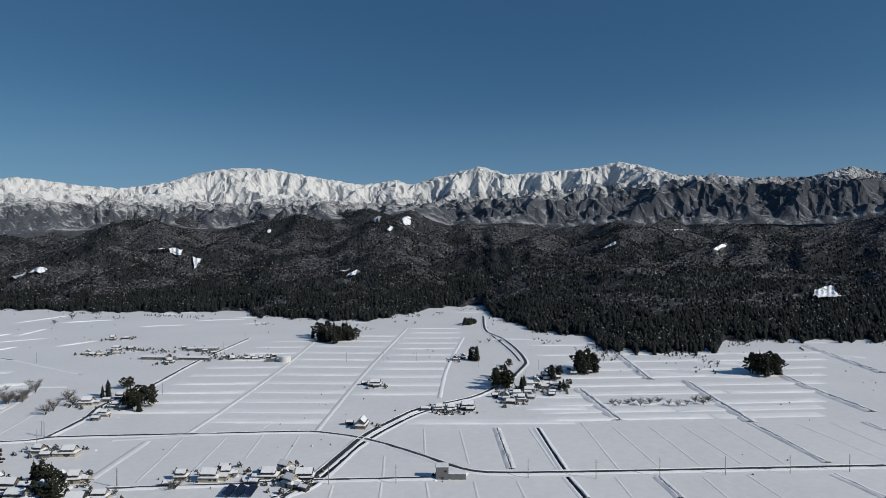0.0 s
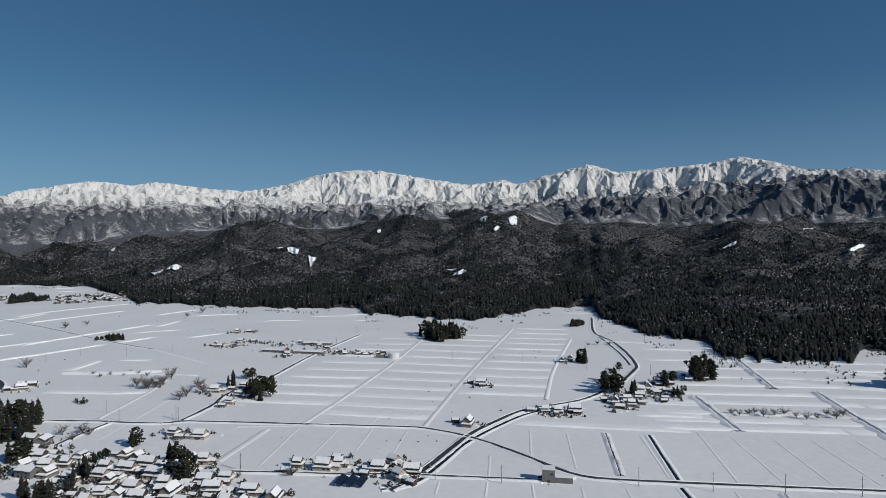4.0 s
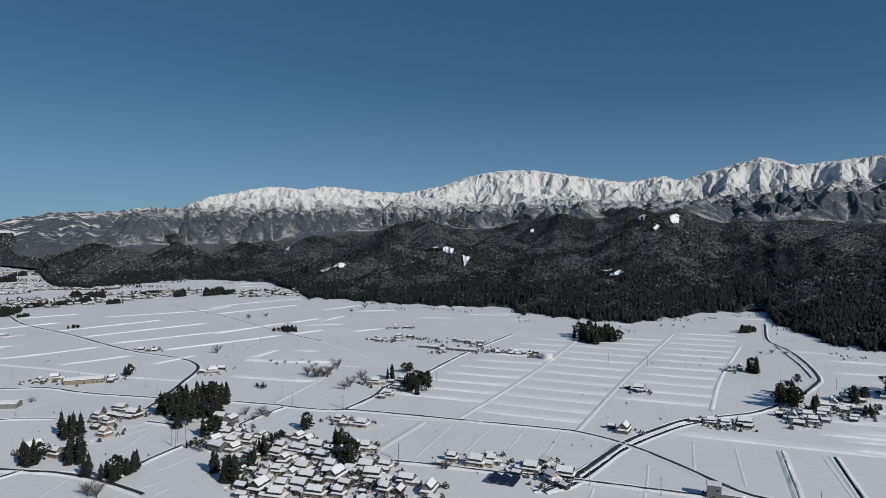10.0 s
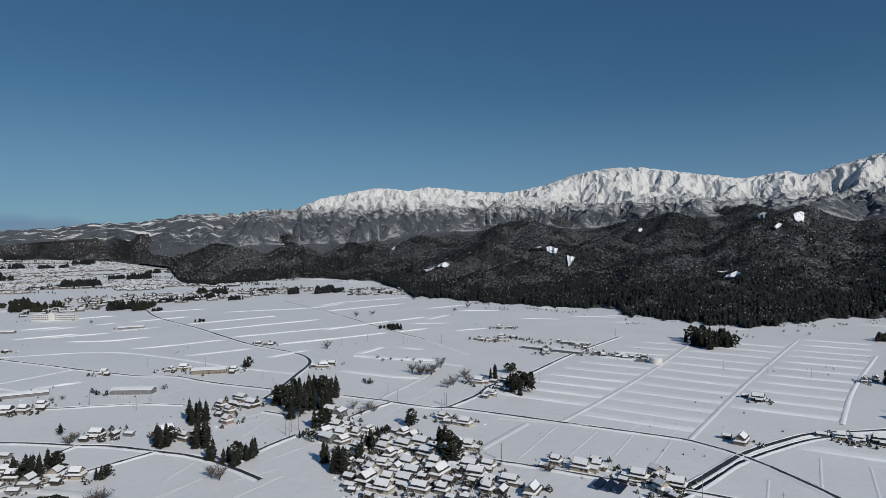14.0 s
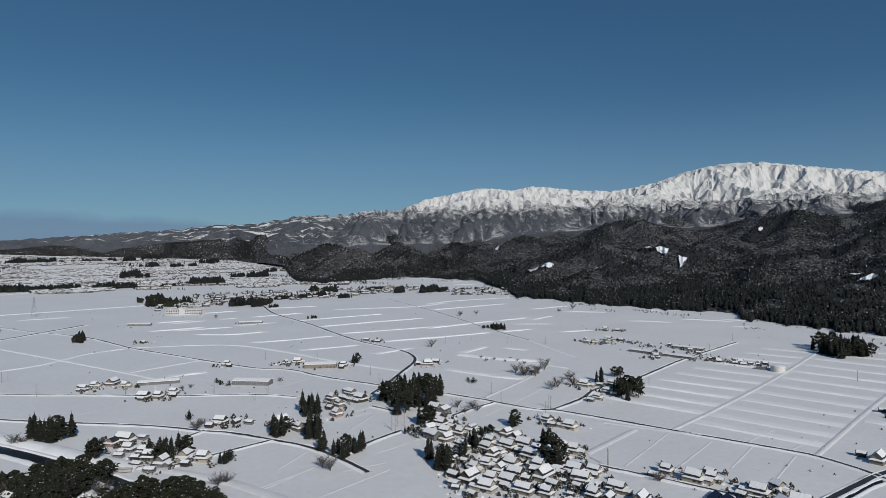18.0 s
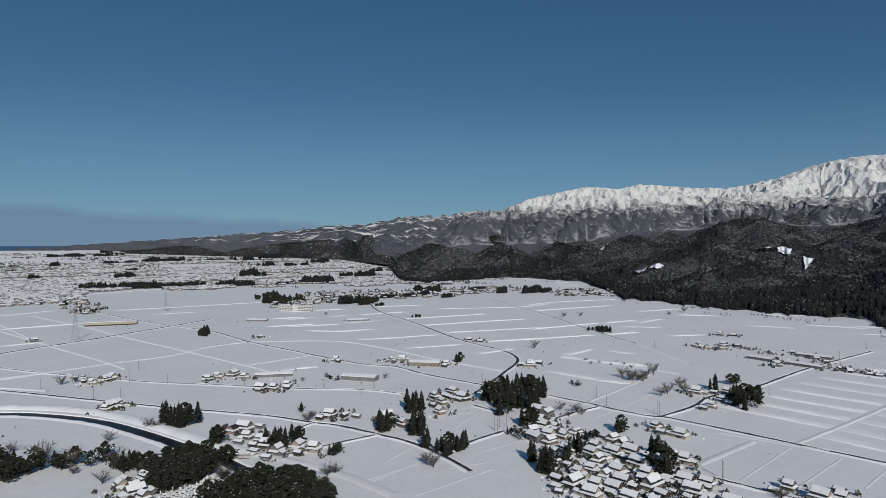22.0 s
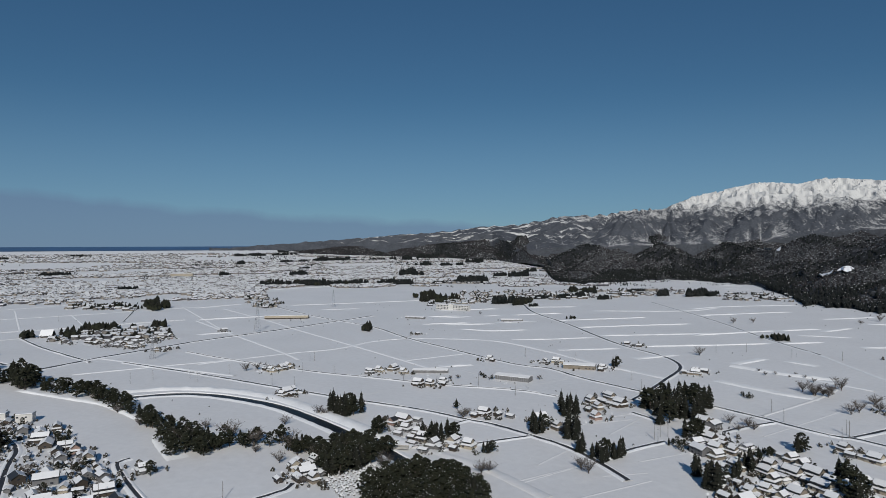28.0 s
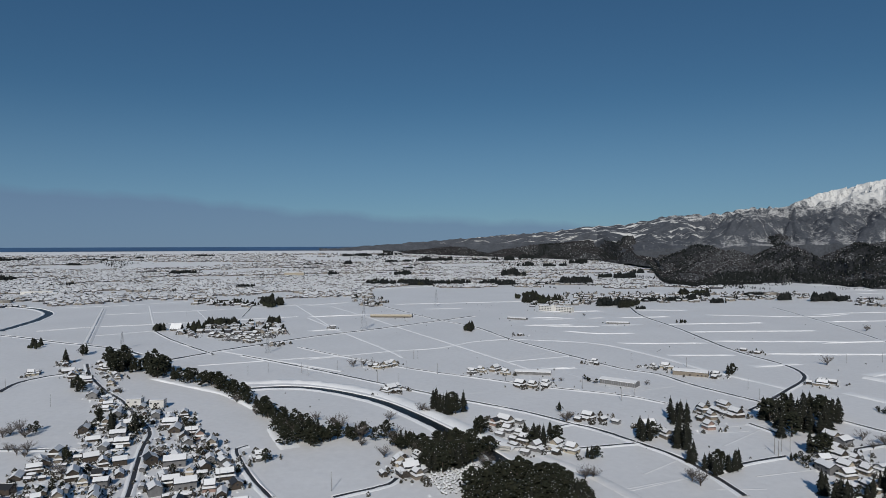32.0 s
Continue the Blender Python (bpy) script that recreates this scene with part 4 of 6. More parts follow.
def village(count, turn, poly, gap=12.0):
    """Houses packed side by side inside an outline, square to its street."""
    xs, ys = [p[0] for p in poly], [p[1] for p in poly]
    made, taken = 0, []
    cu, su = math.cos(radians(-turn)), math.sin(radians(-turn))
    for attempt in range(count * 60):
        if made >= count:
            break
        x, y = counter.uniform(min(xs), max(xs)), counter.uniform(min(ys), max(ys))
        far = math.hypot(x, y) > 1150
        if not inside(x, y, poly):
            continue
        if far:
            if any((x - a) ** 2 + (y - b) ** 2 < gap ** 2 for a, b, _ in BUILT):
                continue
            FAR_SPOTS.append((x, y))
            BUILT.append((x, y, 5))
            made += 1
            continue
        k = PROTOTYPES[counter.choice(("village_house",) * 5 + ("cottage", "shed", "shed", "shed"))]
        p = k[4] if len(k) > 4 and counter.random() < 0.1 else counter.choice(k[:4] + k[5:])
        size, quarter = counter.uniform(0.62, 0.98), counter.choice((0, 0, 1, 2, 2, 3))
        hu, hv = p[2][0] / 2 * size + 0.6, p[2][1] / 2 * size + 0.6
        if quarter % 2:
            hu, hv = hv, hu
        u, v = x * cu + y * su, -x * su + y * cu
        if any(abs(u - a) < hu + b and abs(v - c) < hv + d for a, b, c, d in taken) or near_road(x, y, 2.4 + min(hu, hv) + 1.5):
            continue
        if any((x - a) ** 2 + (y - b) ** 2 < (gap + 3) ** 2 for a, b, _ in OTHERS):
            continue
        put(p, x, y, -turn + 90 * quarter + counter.gauss(0, 8), size, "village houses")
        taken.append((u, hu, v, hv))
        BUILT.append((x, y, 7))
        made += 1
        if counter.random() < 0.12:
            b = put(counter.choice(TREES["bare"]), x + hu + 1, y + hv + 1, counter.uniform(0, 360), 1, "bare trees")
            b.scale = (7, 7, 6)
        elif counter.random() < 0.14:
            b = put(counter.choice(TREES["evergreen"]), x - hu - 1, y + hv + 1, counter.uniform(0, 360), 1, "trees in groves")
            b.scale = (9, 9, counter.uniform(5, 9))


def near_road(x, y, reach):
    if not ROAD_POINTS:
        return False
    a = np.concatenate(ROAD_POINTS)
    return bool((np.hypot(a[:, 0] - x, a[:, 1] - y) < reach).any())


# ---- trees ----
def cedar_mesh(seed, tiers=9):
    """A pointed crown of drooping, ragged boughs."""
    r = random.Random(seed)
    bm, snow = bmesh.new(), bmesh.new()
    for t in range(tiers):
        f = t / (tiers - 1)
        z = 0.1 + 0.86 * f
        rad = (0.15 * (1 - f ** 2.0) ** 0.8 + 0.012) * r.uniform(0.8, 1.15)
        n = 9 if f < 0.6 else 6
        for k in range(n):
            a = k * math.tau / n + r.uniform(-0.3, 0.3) + t
            rr = rad * r.uniform(0.65, 1.15)
            ca, sa = math.cos(a), math.sin(a)
            wd = rr * 0.55
            z0 = z + r.uniform(-0.015, 0.015)
            tip = (ca * rr, sa * rr, z0 - 0.05)
            l = (ca * rr * 0.5 - sa * wd, sa * rr * 0.5 + ca * wd, z0 - 0.02)
            q = (ca * rr * 0.5 + sa * wd, sa * rr * 0.5 - ca * wd, z0 - 0.02)
            top = (0, 0, z0 + 0.1)
            low = (ca * rr * 0.3, sa * rr * 0.3, z0 - 0.07)
            v = [bm.verts.new(p) for p in (tip, l, q, top, low)]
            for i in ((0, 3, 1), (0, 2, 3), (0, 1, 4), (0, 4, 2)):
                bm.faces.new([v[j] for j in i])
            if r.random() < 0.3:
                c = Vector((ca * rr * 0.8, sa * rr * 0.8, z0 - 0.005))
                s = 0.011
                p = [snow.verts.new(c + Vector(o) * s * r.uniform(0.6, 1.3)) for o in ((1, 0, 0), (0, 1, 0), (-1, 0, 0), (0, -1, 0), (0, 0, 0.8))]
                for i in range(4):
                    snow.faces.new((p[i], p[(i + 1) % 4], p[4]))
    return bm, snow


def leafy_mesh(seed, clumps=150):
    """A broad evergreen crown of many small leafy clumps with gaps."""
    r = random.Random(seed)
    bm, snow = bmesh.new(), bmesh.new()
    for k in range(clumps):
        u = r.uniform(0, 1)
        z = 0.2 + 0.74 * u
        reach = 0.26 * math.sin(math.pi * (0.2 + 0.78 * u)) ** 0.8 * (1 + 0.35 * math.sin(9 * u + seed))
        a, q = r.uniform(0, math.tau), reach * r.uniform(0.35, 1.0)
        c = Vector((math.cos(a) * q, math.sin(a) * q, z))
        s = r.uniform(0.018, 0.045)
        ico = bmesh.ops.create_icosphere(bm, subdivisions=1, radius=s, matrix=Matrix.Translation(c))
        for v in ico["verts"]:
            v.co = c + (v.co - c) * r.uniform(0.45, 1.6)
        if r.random() < 0.28:
            p = [snow.verts.new(c + Vector((o[0] * s * 0.35, o[1] * s * 0.35, s * (0.85 + o[2] * 0.3)))) for o in ((1, 0, 0), (0, 1, 0), (-1, 0, 0), (0, -1, 0), (0, 0, 0.45))]
            for i in range(4):
                snow.faces.new((p[i], p[(i + 1) % 4], p[4]))
    return bm, snow


def bare_mesh(seed):
    """Leafless limbs that fork into fine twigs."""
    r = random.Random(seed)
    wood, twig = bmesh.new(), bmesh.new()
    tube(wood, (0, 0, 0), (0, 0, 0.18), 0.024, 0.018)
    for k in range(9):
        a = k * math.tau / 9 + r.uniform(-0.3, 0.3)
        lean = r.uniform(0.12, 0.46)
        base = Vector((0, 0, r.uniform(0.03, 0.2)))
        end = Vector((math.cos(a) * lean, math.sin(a) * lean, r.uniform(0.4, 0.85)))
        tube(wood, base, end, 0.010, 0.004, 4)
        for j in range(30):
            p = base.lerp(end, r.uniform(0.25, 1))
            q = p + Vector((r.uniform(-0.17, 0.17), r.uniform(-0.17, 0.17), r.uniform(0.05, 0.22)))
            tube(twig, p, q, 0.005, 0.0025, 3)
    return wood, twig


def make_tree(name, label, seed, builder, crown_mat):
    e = tagged(new(name), label, "tree")
    tr = bmesh.new()
    tube(tr, (0, 0, -0.01), (0, 0, 0.5), 0.022, 0.012, 7)
    part("trunk", tr, BARK, e)
    crown, snow = builder(seed)
    me = bpy.data.meshes.new("lodged_snow")
    snow.to_mesh(me)
    snow.free()
    for f in crown.faces:
        f.material_index = 0
    first = len(crown.faces)
    crown.from_mesh(me)
    crown.faces.ensure_lookup_table()
    for f in crown.faces[first:]:
        f.material_index = 1
    ob = part("crown", crown, crown_mat, e)
    ob.data.materials.append(ROOF_SNOW)
    return [e, False]


def make_bare(seed):
    e = tagged(new("bare_tree"), "leafless grey-brown tree standing in the snow", "tree")
    wood, twig = bare_mesh(seed)
    part("trunk", wood, BARK, e)
    part("twig_crown", twig, TWIGS, e)
    return [e, False]


TREES = {
    "cedar": [make_tree("cedar", "tall dark pointed cedar with flecks of snow", k, cedar_mesh, NEEDLES) for k in range(5)],
    "evergreen": [make_tree("evergreen_tree", "dark rounded evergreen tree with flecks of snow", 20 + k, leafy_mesh, LEAVES) for k in range(4)],
    "pine": [make_tree("pine_tree", "dark spreading pine with lumps of lodged snow", 60 + k, leafy_mesh, LEAVES) for k in range(4)],
    "bare": [make_bare(40 + k) for k in range(3)],
}


def grove(kind_name, count, height, poly):
    """Trees standing close together inside an outline."""
    xs, ys = [p[0] for p in poly], [p[1] for p in poly]
    made, spots = 0, []
    for attempt in range(count * 60):
        if made >= count:
            break
        x, y = counter.uniform(min(xs), max(xs)), counter.uniform(min(ys), max(ys))
        if len(poly) > 2 and not inside(x, y, poly):
            continue
        if any((x - a) ** 2 + (y - b) ** 2 < 6 for a, b in spots):
            continue
        spots.append((x, y))
        if math.hypot(x, y) > 1120:
            made += 1
            continue
        k = counter.choice({"cedar": ("cedar", "cedar", "cedar", "evergreen"), "evergreen": ("evergreen", "evergreen", "pine", "cedar"), "pine": ("pine", "pine", "pine", "evergreen", "cedar")}[kind_name])
        hgt = height * counter.uniform(0.66, 0.93)
        wide = counter.uniform(1.25, 1.65) * (1.15 if count > 30 else 1)
        ob = put(counter.choice(TREES[k]), x, y, counter.uniform(0, 360), 1, "trees in groves")
        ob.scale = (hgt * wide, hgt * wide, hgt)
        made += 1
    if spots and math.hypot(*spots[0]) > 1120:
        q = np.repeat(np.array(spots, float), 5, axis=0) + counter_np.normal(0, 5, (5 * len(spots), 2))
        hh = height * counter_np.uniform(0.5, 0.85, len(q))
        half = len(q) // 2
        cone_forest("far_cedar_grove", q[:half], ground_z(q[:half, 0], q[:half, 1]) - 0.3, hh[:half], hh[:half] * 0.3, "distant dark windbreak cedars in the snow", NEEDLES, 3, len(q))
        dome_forest("far_grove", q[half:], ground_z(q[half:, 0], q[half:, 1]) - 0.3, hh[half:] * 0.72, hh[half:] * 0.3, "distant dark round-headed windbreak trees in the snow", LEAVES, len(q) + 1)


def tree_belt(height, points):
    """A long dark windbreak far off, its trees past counting."""
    line = smooth_line(points, 5)
    n = 5 * len(line)
    q = line[counter_np.integers(0, len(line), n)] + counter_np.normal(0, 4, (n, 2))
    gaps = np.array([noise.noise((a * 0.02, b * 0.02, 1.5)) for a, b in q])
    hh = height * counter_np.uniform(0.55, 1.0, n) * (1 + 0.5 * gaps)
    keep = gaps > -0.3
    cone_forest("tree_belt", q[keep], ground_z(q[keep, 0], q[keep, 1]) - 0.5, hh[keep], hh[keep] * 0.3, "long dark windbreak belt of trees in the snow", FOREST, 3, n)


def bare_trees(height, spots):
    for x, y in spots:
        ob = put(counter.choice(TREES["bare"]), x, y, counter.uniform(0, 360), 1, "bare trees")
        s = height * counter.uniform(0.75, 1.15)
        ob.scale = (s * 1.6, s * 1.6, s * 0.95)


# ---- poles and pylons ----
def make_pole():
    e = tagged(new("utility_pole"), "slim grey concrete utility pole with crossarm", "pole")
    bm = bmesh.new()
    tube(bm, (0, 0, -0.2), (0, 0, 12), 0.22, 0.14, 8)
    part("pole", bm, POLE_GREY, e)
    arm = part("crossarm", boxes((-0.9, 0.9, -0.06, 0.06, 10.2, 10.32)), STEEL, e)
    for x in (-0.75, 0.75):
        b2 = bmesh.new()
        tube(b2, (x, 0, 10.32), (x, 0, 10.55), 0.07, 0.05, 6)
        part("insulator", b2, WALLS["white"], arm)
    return [e, False]


POLE = make_pole()


def poles(spots):
    for x, y in spots:
        put(POLE, x, y, counter.uniform(0, 180), 1, "utility poles")


def pylon(x, y, height):
    e = tagged(new("transmission_pylon"), "grey steel lattice pylon carrying power lines", "pylon")
    e.location = (x, y, float(ground_z(x, y)))
    e.rotation_euler = (0, 0, math.atan2(y, x) + 0.4)
    h = height
    wid = lambda f: h * (0.085 * (1 - f) + 0.012)
    for sx, sy in ((-1, -1), (1, -1), (1, 1), (-1, 1)):
        bm = bmesh.new()
        tube(bm, (sx * wid(0), sy * wid(0), -0.2), (sx * wid(1), sy * wid(1), h), 0.16, 0.1, 4)
        part("leg", bm, STEEL, e)
    bm = bmesh.new()
    for i in range(9):
        f0, f1 = i / 9, (i + 1) / 9
        c = [(-1, -1), (1, -1), (1, 1), (-1, 1)]
        for (ax, ay), (bx, by) in zip(c, c[1:] + c[:1]):
            tube(bm, (ax * wid(f0), ay * wid(f0), h * f0), (bx * wid(f1), by * wid(f1), h * f1), 0.07, 0.07, 3)
            tube(bm, (bx * wid(f0), by * wid(f0), h * f0), (ax * wid(f1), ay * wid(f1), h * f1), 0.07, 0.07, 3)
    part("bracing", bm, STEEL, e)
    for f in (0.66, 0.78, 0.9):
        bm = bmesh.new()
        for sgn in (-1, 1):
            tube(bm, (0, 0, h * f + 0.7), (sgn * h * 0.13, 0, h * f), 0.12, 0.08, 4)
            tube(bm, (0, 0, h * f - 0.7), (sgn * h * 0.13, 0, h * f), 0.12, 0.08, 4)
        part("crossarm", bm, STEEL, e)


# ---- single buildings ----
def block(name, label, x, y, turn, w, d, h, wall, floors=1, rows=6, category="building"):
    """A flat-roofed block with rows of windows and snow on its roof."""
    e = tagged(new(name), label, category)
    e.location = (x, y, float(ground_z(x, y)))
    e.rotation_euler = (0, 0, radians(-turn))
    part("wall", boxes((-w / 2, w / 2, -d / 2, d / 2, 0, h)), WALLS[wall], e)
    part("parapet", boxes((-w / 2 - 0.3, w / 2 + 0.3, -d / 2 - 0.3, d / 2 + 0.3, h, h + 0.35)), CONCRETE, e)
    part("roof_snow", boxes((-w / 2, w / 2, -d / 2, d / 2, h + 0.35, h + 0.85)), ROOF_SNOW, e, "deep snow on the flat roof")
    windows(e, w, d, floors, h / floors, rows, 3)
    BUILT.append((x, y, max(w, d) / 2))
    return e


def pump_house(x, y, turn):
    e = block("pump_house", "pale grey concrete pump house in the snow", x, y, turn, 8, 7, 8, "grey", 2, 2)
    part("annex", boxes((4, 15, -3, 3, 0, 3.6)), WALLS["grey"], e)
    part("annex_snow", boxes((4, 15.2, -3.2, 3.2, 3.6, 4.1)), ROOF_SNOW, e)


def school(x, y, turn):
    e = block("school", "long cream three-storey school with rows of windows", x, y, turn, 84, 12, 11, "white", 3, 0)
    for f in range(3):
        for i in range(21):
            if not -9 < -40 + i * 4 < 1:
                part("window", boxes((-41.2 + i * 4, -38.8 + i * 4, -6.08, -5.98, 1.1 + f * 3.6, 3.0 + f * 3.6)), GLASS, e)
    part("stair_tower", boxes((-8, -1, -7.5, 6, 0, 14)), WALLS["white"], e)
    part("tower_snow", boxes((-8, -1, -7.5, 6, 14, 14.5)), ROOF_SNOW, e)


def factory(x, y, turn):
    block("factory", "large flat-roofed tan factory in the distant town", x, y, turn, 90, 40, 14, "cream", 2, 8)


def long_block(x, y, turn):
    block("works", "long pale flat-roofed works beyond the river", x, y, turn, 92, 22, 9, "white", 2, 12)


def long_works(x, y, turn):
    e = block("works", "long low tan works hall with a brown plinth", x, y, turn, 88, 20, 6.5, "cream", 1, 16)
    part("plinth", boxes((-44.1, 44.1, -10.12, 10.12, 0, 2.2)), WALLS["brown"], e, "dark brown plinth")


def blue_shed(x, y, turn):
    block("shed", "small shed sheeted in bright blue under snow", x, y, turn, 8, 5, 3.2, "blue", 1, 2, "shed")


def apartment(x, y, turn):
    block("apartment_house", "pale two-storey block house with snow on its roof", x, y, turn, 13, 9, 7.5, "white", 2, 4)


def hall(x, y, turn):
    e = tagged(new("hall"), "long low tan hall with snow on its roof", "building")
    e.location, e.rotation_euler = (x, y, float(ground_z(x, y))), (0, 0, radians(-turn))
    part("wall", gable(38, 13, 4.6, 1.8), WALLS["tan"], e)
    rf = part("roof", gable(38, 13, 4.62, 1.8, 0.5, 0.2), TILE, e)
    part("roof_snow", gable(38, 13, 4.85, 1.8, 0.3, 0.5), ROOF_SNOW, rf)
    windows(e, 38, 13, 1, 3, 9, 4)
    BUILT.append((x, y, 20))


def long_barn(x, y, turn):
    e = tagged(new("barn"), "long low dark barn under snow", "building")
    e.location, e.rotation_euler = (x, y, float(ground_z(x, y))), (0, 0, radians(-turn))
    part("wall", gable(42, 9, 3.0, 1.4), WALLS["grey"], e)
    rf = part("roof", gable(42, 9, 3.02, 1.4, 0.5, 0.18), TILE, e)
    part("roof_snow", gable(42, 9, 3.22, 1.4, 0.25, 0.45), ROOF_SNOW, rf)
    for i in range(6):
        part("door", boxes((-19 + i * 7, -15.5 + i * 7, -4.58, -4.46, 0, 2.6)), WALLS["grey"], e)
    BUILT.append((x, y, 22))


def warehouse(x, y, turn):
    e = tagged(new("warehouse"), "long grey ribbed warehouse with low snowy roof", "building")
    e.location, e.rotation_euler = (x, y, float(ground_z(x, y))), (0, 0, radians(-turn))
    part("wall", gable(40, 13, 4.6, 1.6), WALLS["grey"], e)
    part("roof_snow", gable(40, 13, 4.62, 1.6, 0.4, 0.5), ROOF_SNOW, e)
    for i in range(16):
        part("rib", boxes((-19.5 + i * 2.6, -19.2 + i * 2.6, -6.65, -6.5, 0, 4.4)), STEEL, e)
    BUILT.append((x, y, 24))


def temple(x, y, turn):
    e = tagged(new("temple"), "timber temple hall with steep snowy roof", "temple")
    e.location, e.rotation_euler = (x, y, float(ground_z(x, y))), (0, 0, radians(-turn))
    part("wall", boxes((-8, 8, -7, 7, 0, 4.5)), WALLS["brown"], e)
    part("roof", gable(16, 14, 4.5, 7.5, 2.0, 0.3), TILE, e)
    part("roof_snow", roof_drift(15.6, 13.6, 4.85, 7.5, 1.9, 0.4, 2), ROOF_SNOW, e, "thick snow on the steep roof")
    for sx in (-6, -2, 2, 6):
        part("column", boxes((sx - 0.2, sx + 0.2, -8.2, -7.8, 0, 4.4)), WALLS["brown"], e)
    part("porch_step", boxes((-3, 3, -9.5, -8.2, 0, 0.6)), CONCRETE, e)
    BUILT.append((x, y, 10))


def storage_tank(x, y, turn):
    e = tagged(new("storage_tank"), "round pale concrete storage tank capped with snow", "tank")
    e.location = (x, y, float(ground_z(x, y)))
    bm = bmesh.new()
    tube(bm, (0, 0, 0), (0, 0, 6.5), 7.5, 7.5, 28)
    part("shell", bm, WALLS["white"], e)
    bm = bmesh.new()
    tube(bm, (0, 0, 6.5), (0, 0, 7.4), 7.6, 4.0, 28)
    part("roof_snow", bm, ROOF_SNOW, e)
    part("rim", boxes((-8.2, -7.4, -0.6, 0.6, 0, 6.6)), STEEL, e, "steel ladder cage")
    part("outbuilding", boxes((-24, -13, -3, 3, 0, 2.8)), WALLS["grey"], e)


def solar_array(x, y, turn):
    for i in range(3):
        e = tagged(new("solar_panel"), "dark tilted solar panel rack cleared of snow", "solar panel", "solar array")
        e.location, e.rotation_euler = (x - 6.5 + i * 6.5, y, 0.0), (0, 0, radians(-turn))
        for j in range(5):
            pn = part("panel", boxes((-2.4, 2.4, -8 + j * 3.2, -4.9 + j * 3.2, 0, 0.1)), PANEL, e)
            pn.location, pn.rotation_euler = (0, 0, 1.7), (0, radians(24), 0)
        for sy in (-7, 0, 7):
            part("post", boxes((1.4, 1.6, sy - 0.1, sy + 0.1, 0, 1.1)), STEEL, e)
            part("post", boxes((-1.6, -1.4, sy - 0.1, sy + 0.1, 0, 2.3)), STEEL, e)


def snowy_orchard(x, y, turn):
    """A plot of low bushes, each heaped with snow."""
    rg = np.random.default_rng(3)
    q = np.array([x, y]) + np.stack(np.meshgrid(np.arange(-9, 10) * 2.5, np.arange(-7, 8) * 2.7), -1).reshape(-1, 2) + rg.normal(0, 0.7, (285, 2))
    z = ground_z(q[:, 0], q[:, 1])
    h = rg.uniform(1.0, 1.9, len(q))
    cone_forest("orchard_bushes", q, z - 0.2, h, h * 0.75, "rows of low dark bushes", SHRUB, 2, 41)
    cone_forest("orchard_snow", q, z + h * 0.35, h * 0.9, h * 0.62, "caps of snow on low orchard bushes", ROOF_SNOW, 1, 42)


def bridge(x, y, turn):
    e = tagged(new("bridge"), "short concrete road bridge over the river", "bridge")
    e.location, e.rotation_euler = (x, y, 0.6), (0, 0, radians(-turn))
    part("deck", boxes((-12, 12, -2.4, 2.4, 0.6, 1.2)), CONCRETE, e)
    for sy in (-2.4, 2.4):
        part("parapet", boxes((-12, 12, sy - 0.15, sy + 0.15, 1.2, 2.1)), CONCRETE, e)


# roads
road([(296, 427), (231, 424), (154, 420), (79, 417), (42, 416), (20, 419), (5, 430), (-10, 445), (-36, 470), (-64, 492), (-82, 501), (-101, 508), (-120, 509),
    (-199, 504), (-277, 499), (-308, 495), (-321, 487), (-365, 484), (-371, 485), (-429, 478), (-475, 467), (-496, 465)], 4.2)
road([(-501, 462), (-580, 450), (-644, 449), (-678, 430), (-737, 418), (-845, 405), (-962, 392), (-1122, 389), (-1293, 348), (-1492, 318), (-2048, 254),
    (-2612, 189)], 4.0)
road([(-496, 465), (-531, 523), (-570, 586), (-608, 618), (-657, 636), (-768, 656), (-989, 732), (-1200, 795), (-1393, 889)], 4.5)
road([(-496, 465), (-477, 428)], 3.5)
road([(-1262, 1200), (-926, 1032), (-681, 891), (-560, 831)], 3.2)
road([(-309, 498), (-310, 550), (-318, 588), (-316, 636), (-310, 674), (-316, 820), (-310, 1015)], 3.8)
road([(-96, 376), (-83, 413), (-69, 471), (-64, 492), (-49, 529), (-23, 578), (8, 604), (36, 633), (72, 704), (96, 775), (104, 812), (103, 898), (93, 1005), (73, 1104),
    (82, 1319)], 4.5)
road([(-207, 391), (-170, 395), (-129, 398), (-116, 401), (-88, 404), (-31, 407), (5, 409), (13, 418)], 3.2)
road([(-365, 484), (-365, 433), (-358, 414), (-326, 396)], 3.2)
road([(-352, 285), (-362, 321), (-366, 361)], 3.4)
road([(-315, 280), (-350, 285), (-387, 286), (-423, 278), (-463, 267), (-487, 254), (-532, 233), (-603, 185), (-669, 143), (-789, 70), (-922, -18)], 4.0)
road([(-423, 278), (-424, 244), (-424, 217), (-424, 199)], 3.2)
road([(-486, 259), (-481, 241)], 3.0)
road([(-442, 397), (-405, 398)], 3.4)
road([(-522, 373), (-564, 351), (-623, 292), (-684, 244), (-753, 188), (-882, 109), (-974, 62)], 3.0)
road([(-914, -111), (-980, -42), (-1028, 22), (-1078, 87), (-1135, 191), (-1210, 315), (-1295, 449)], 8.0)
road([(-419, -74), (-511, -81), (-564, -83), (-625, -104), (-686, -126), (-746, -154), (-833, -186), (-915, -208)], 3.4)
road([(-763, -255), (-805, -253), (-827, -243), (-845, -225), (-854, -197)], 6.5)
road([(-546, -183), (-535, -146), (-529, -122)], 2.3)
road([(-394, 8), (-428, -2), (-471, -11), (-495, -14), (-502, -6)], 2.9)
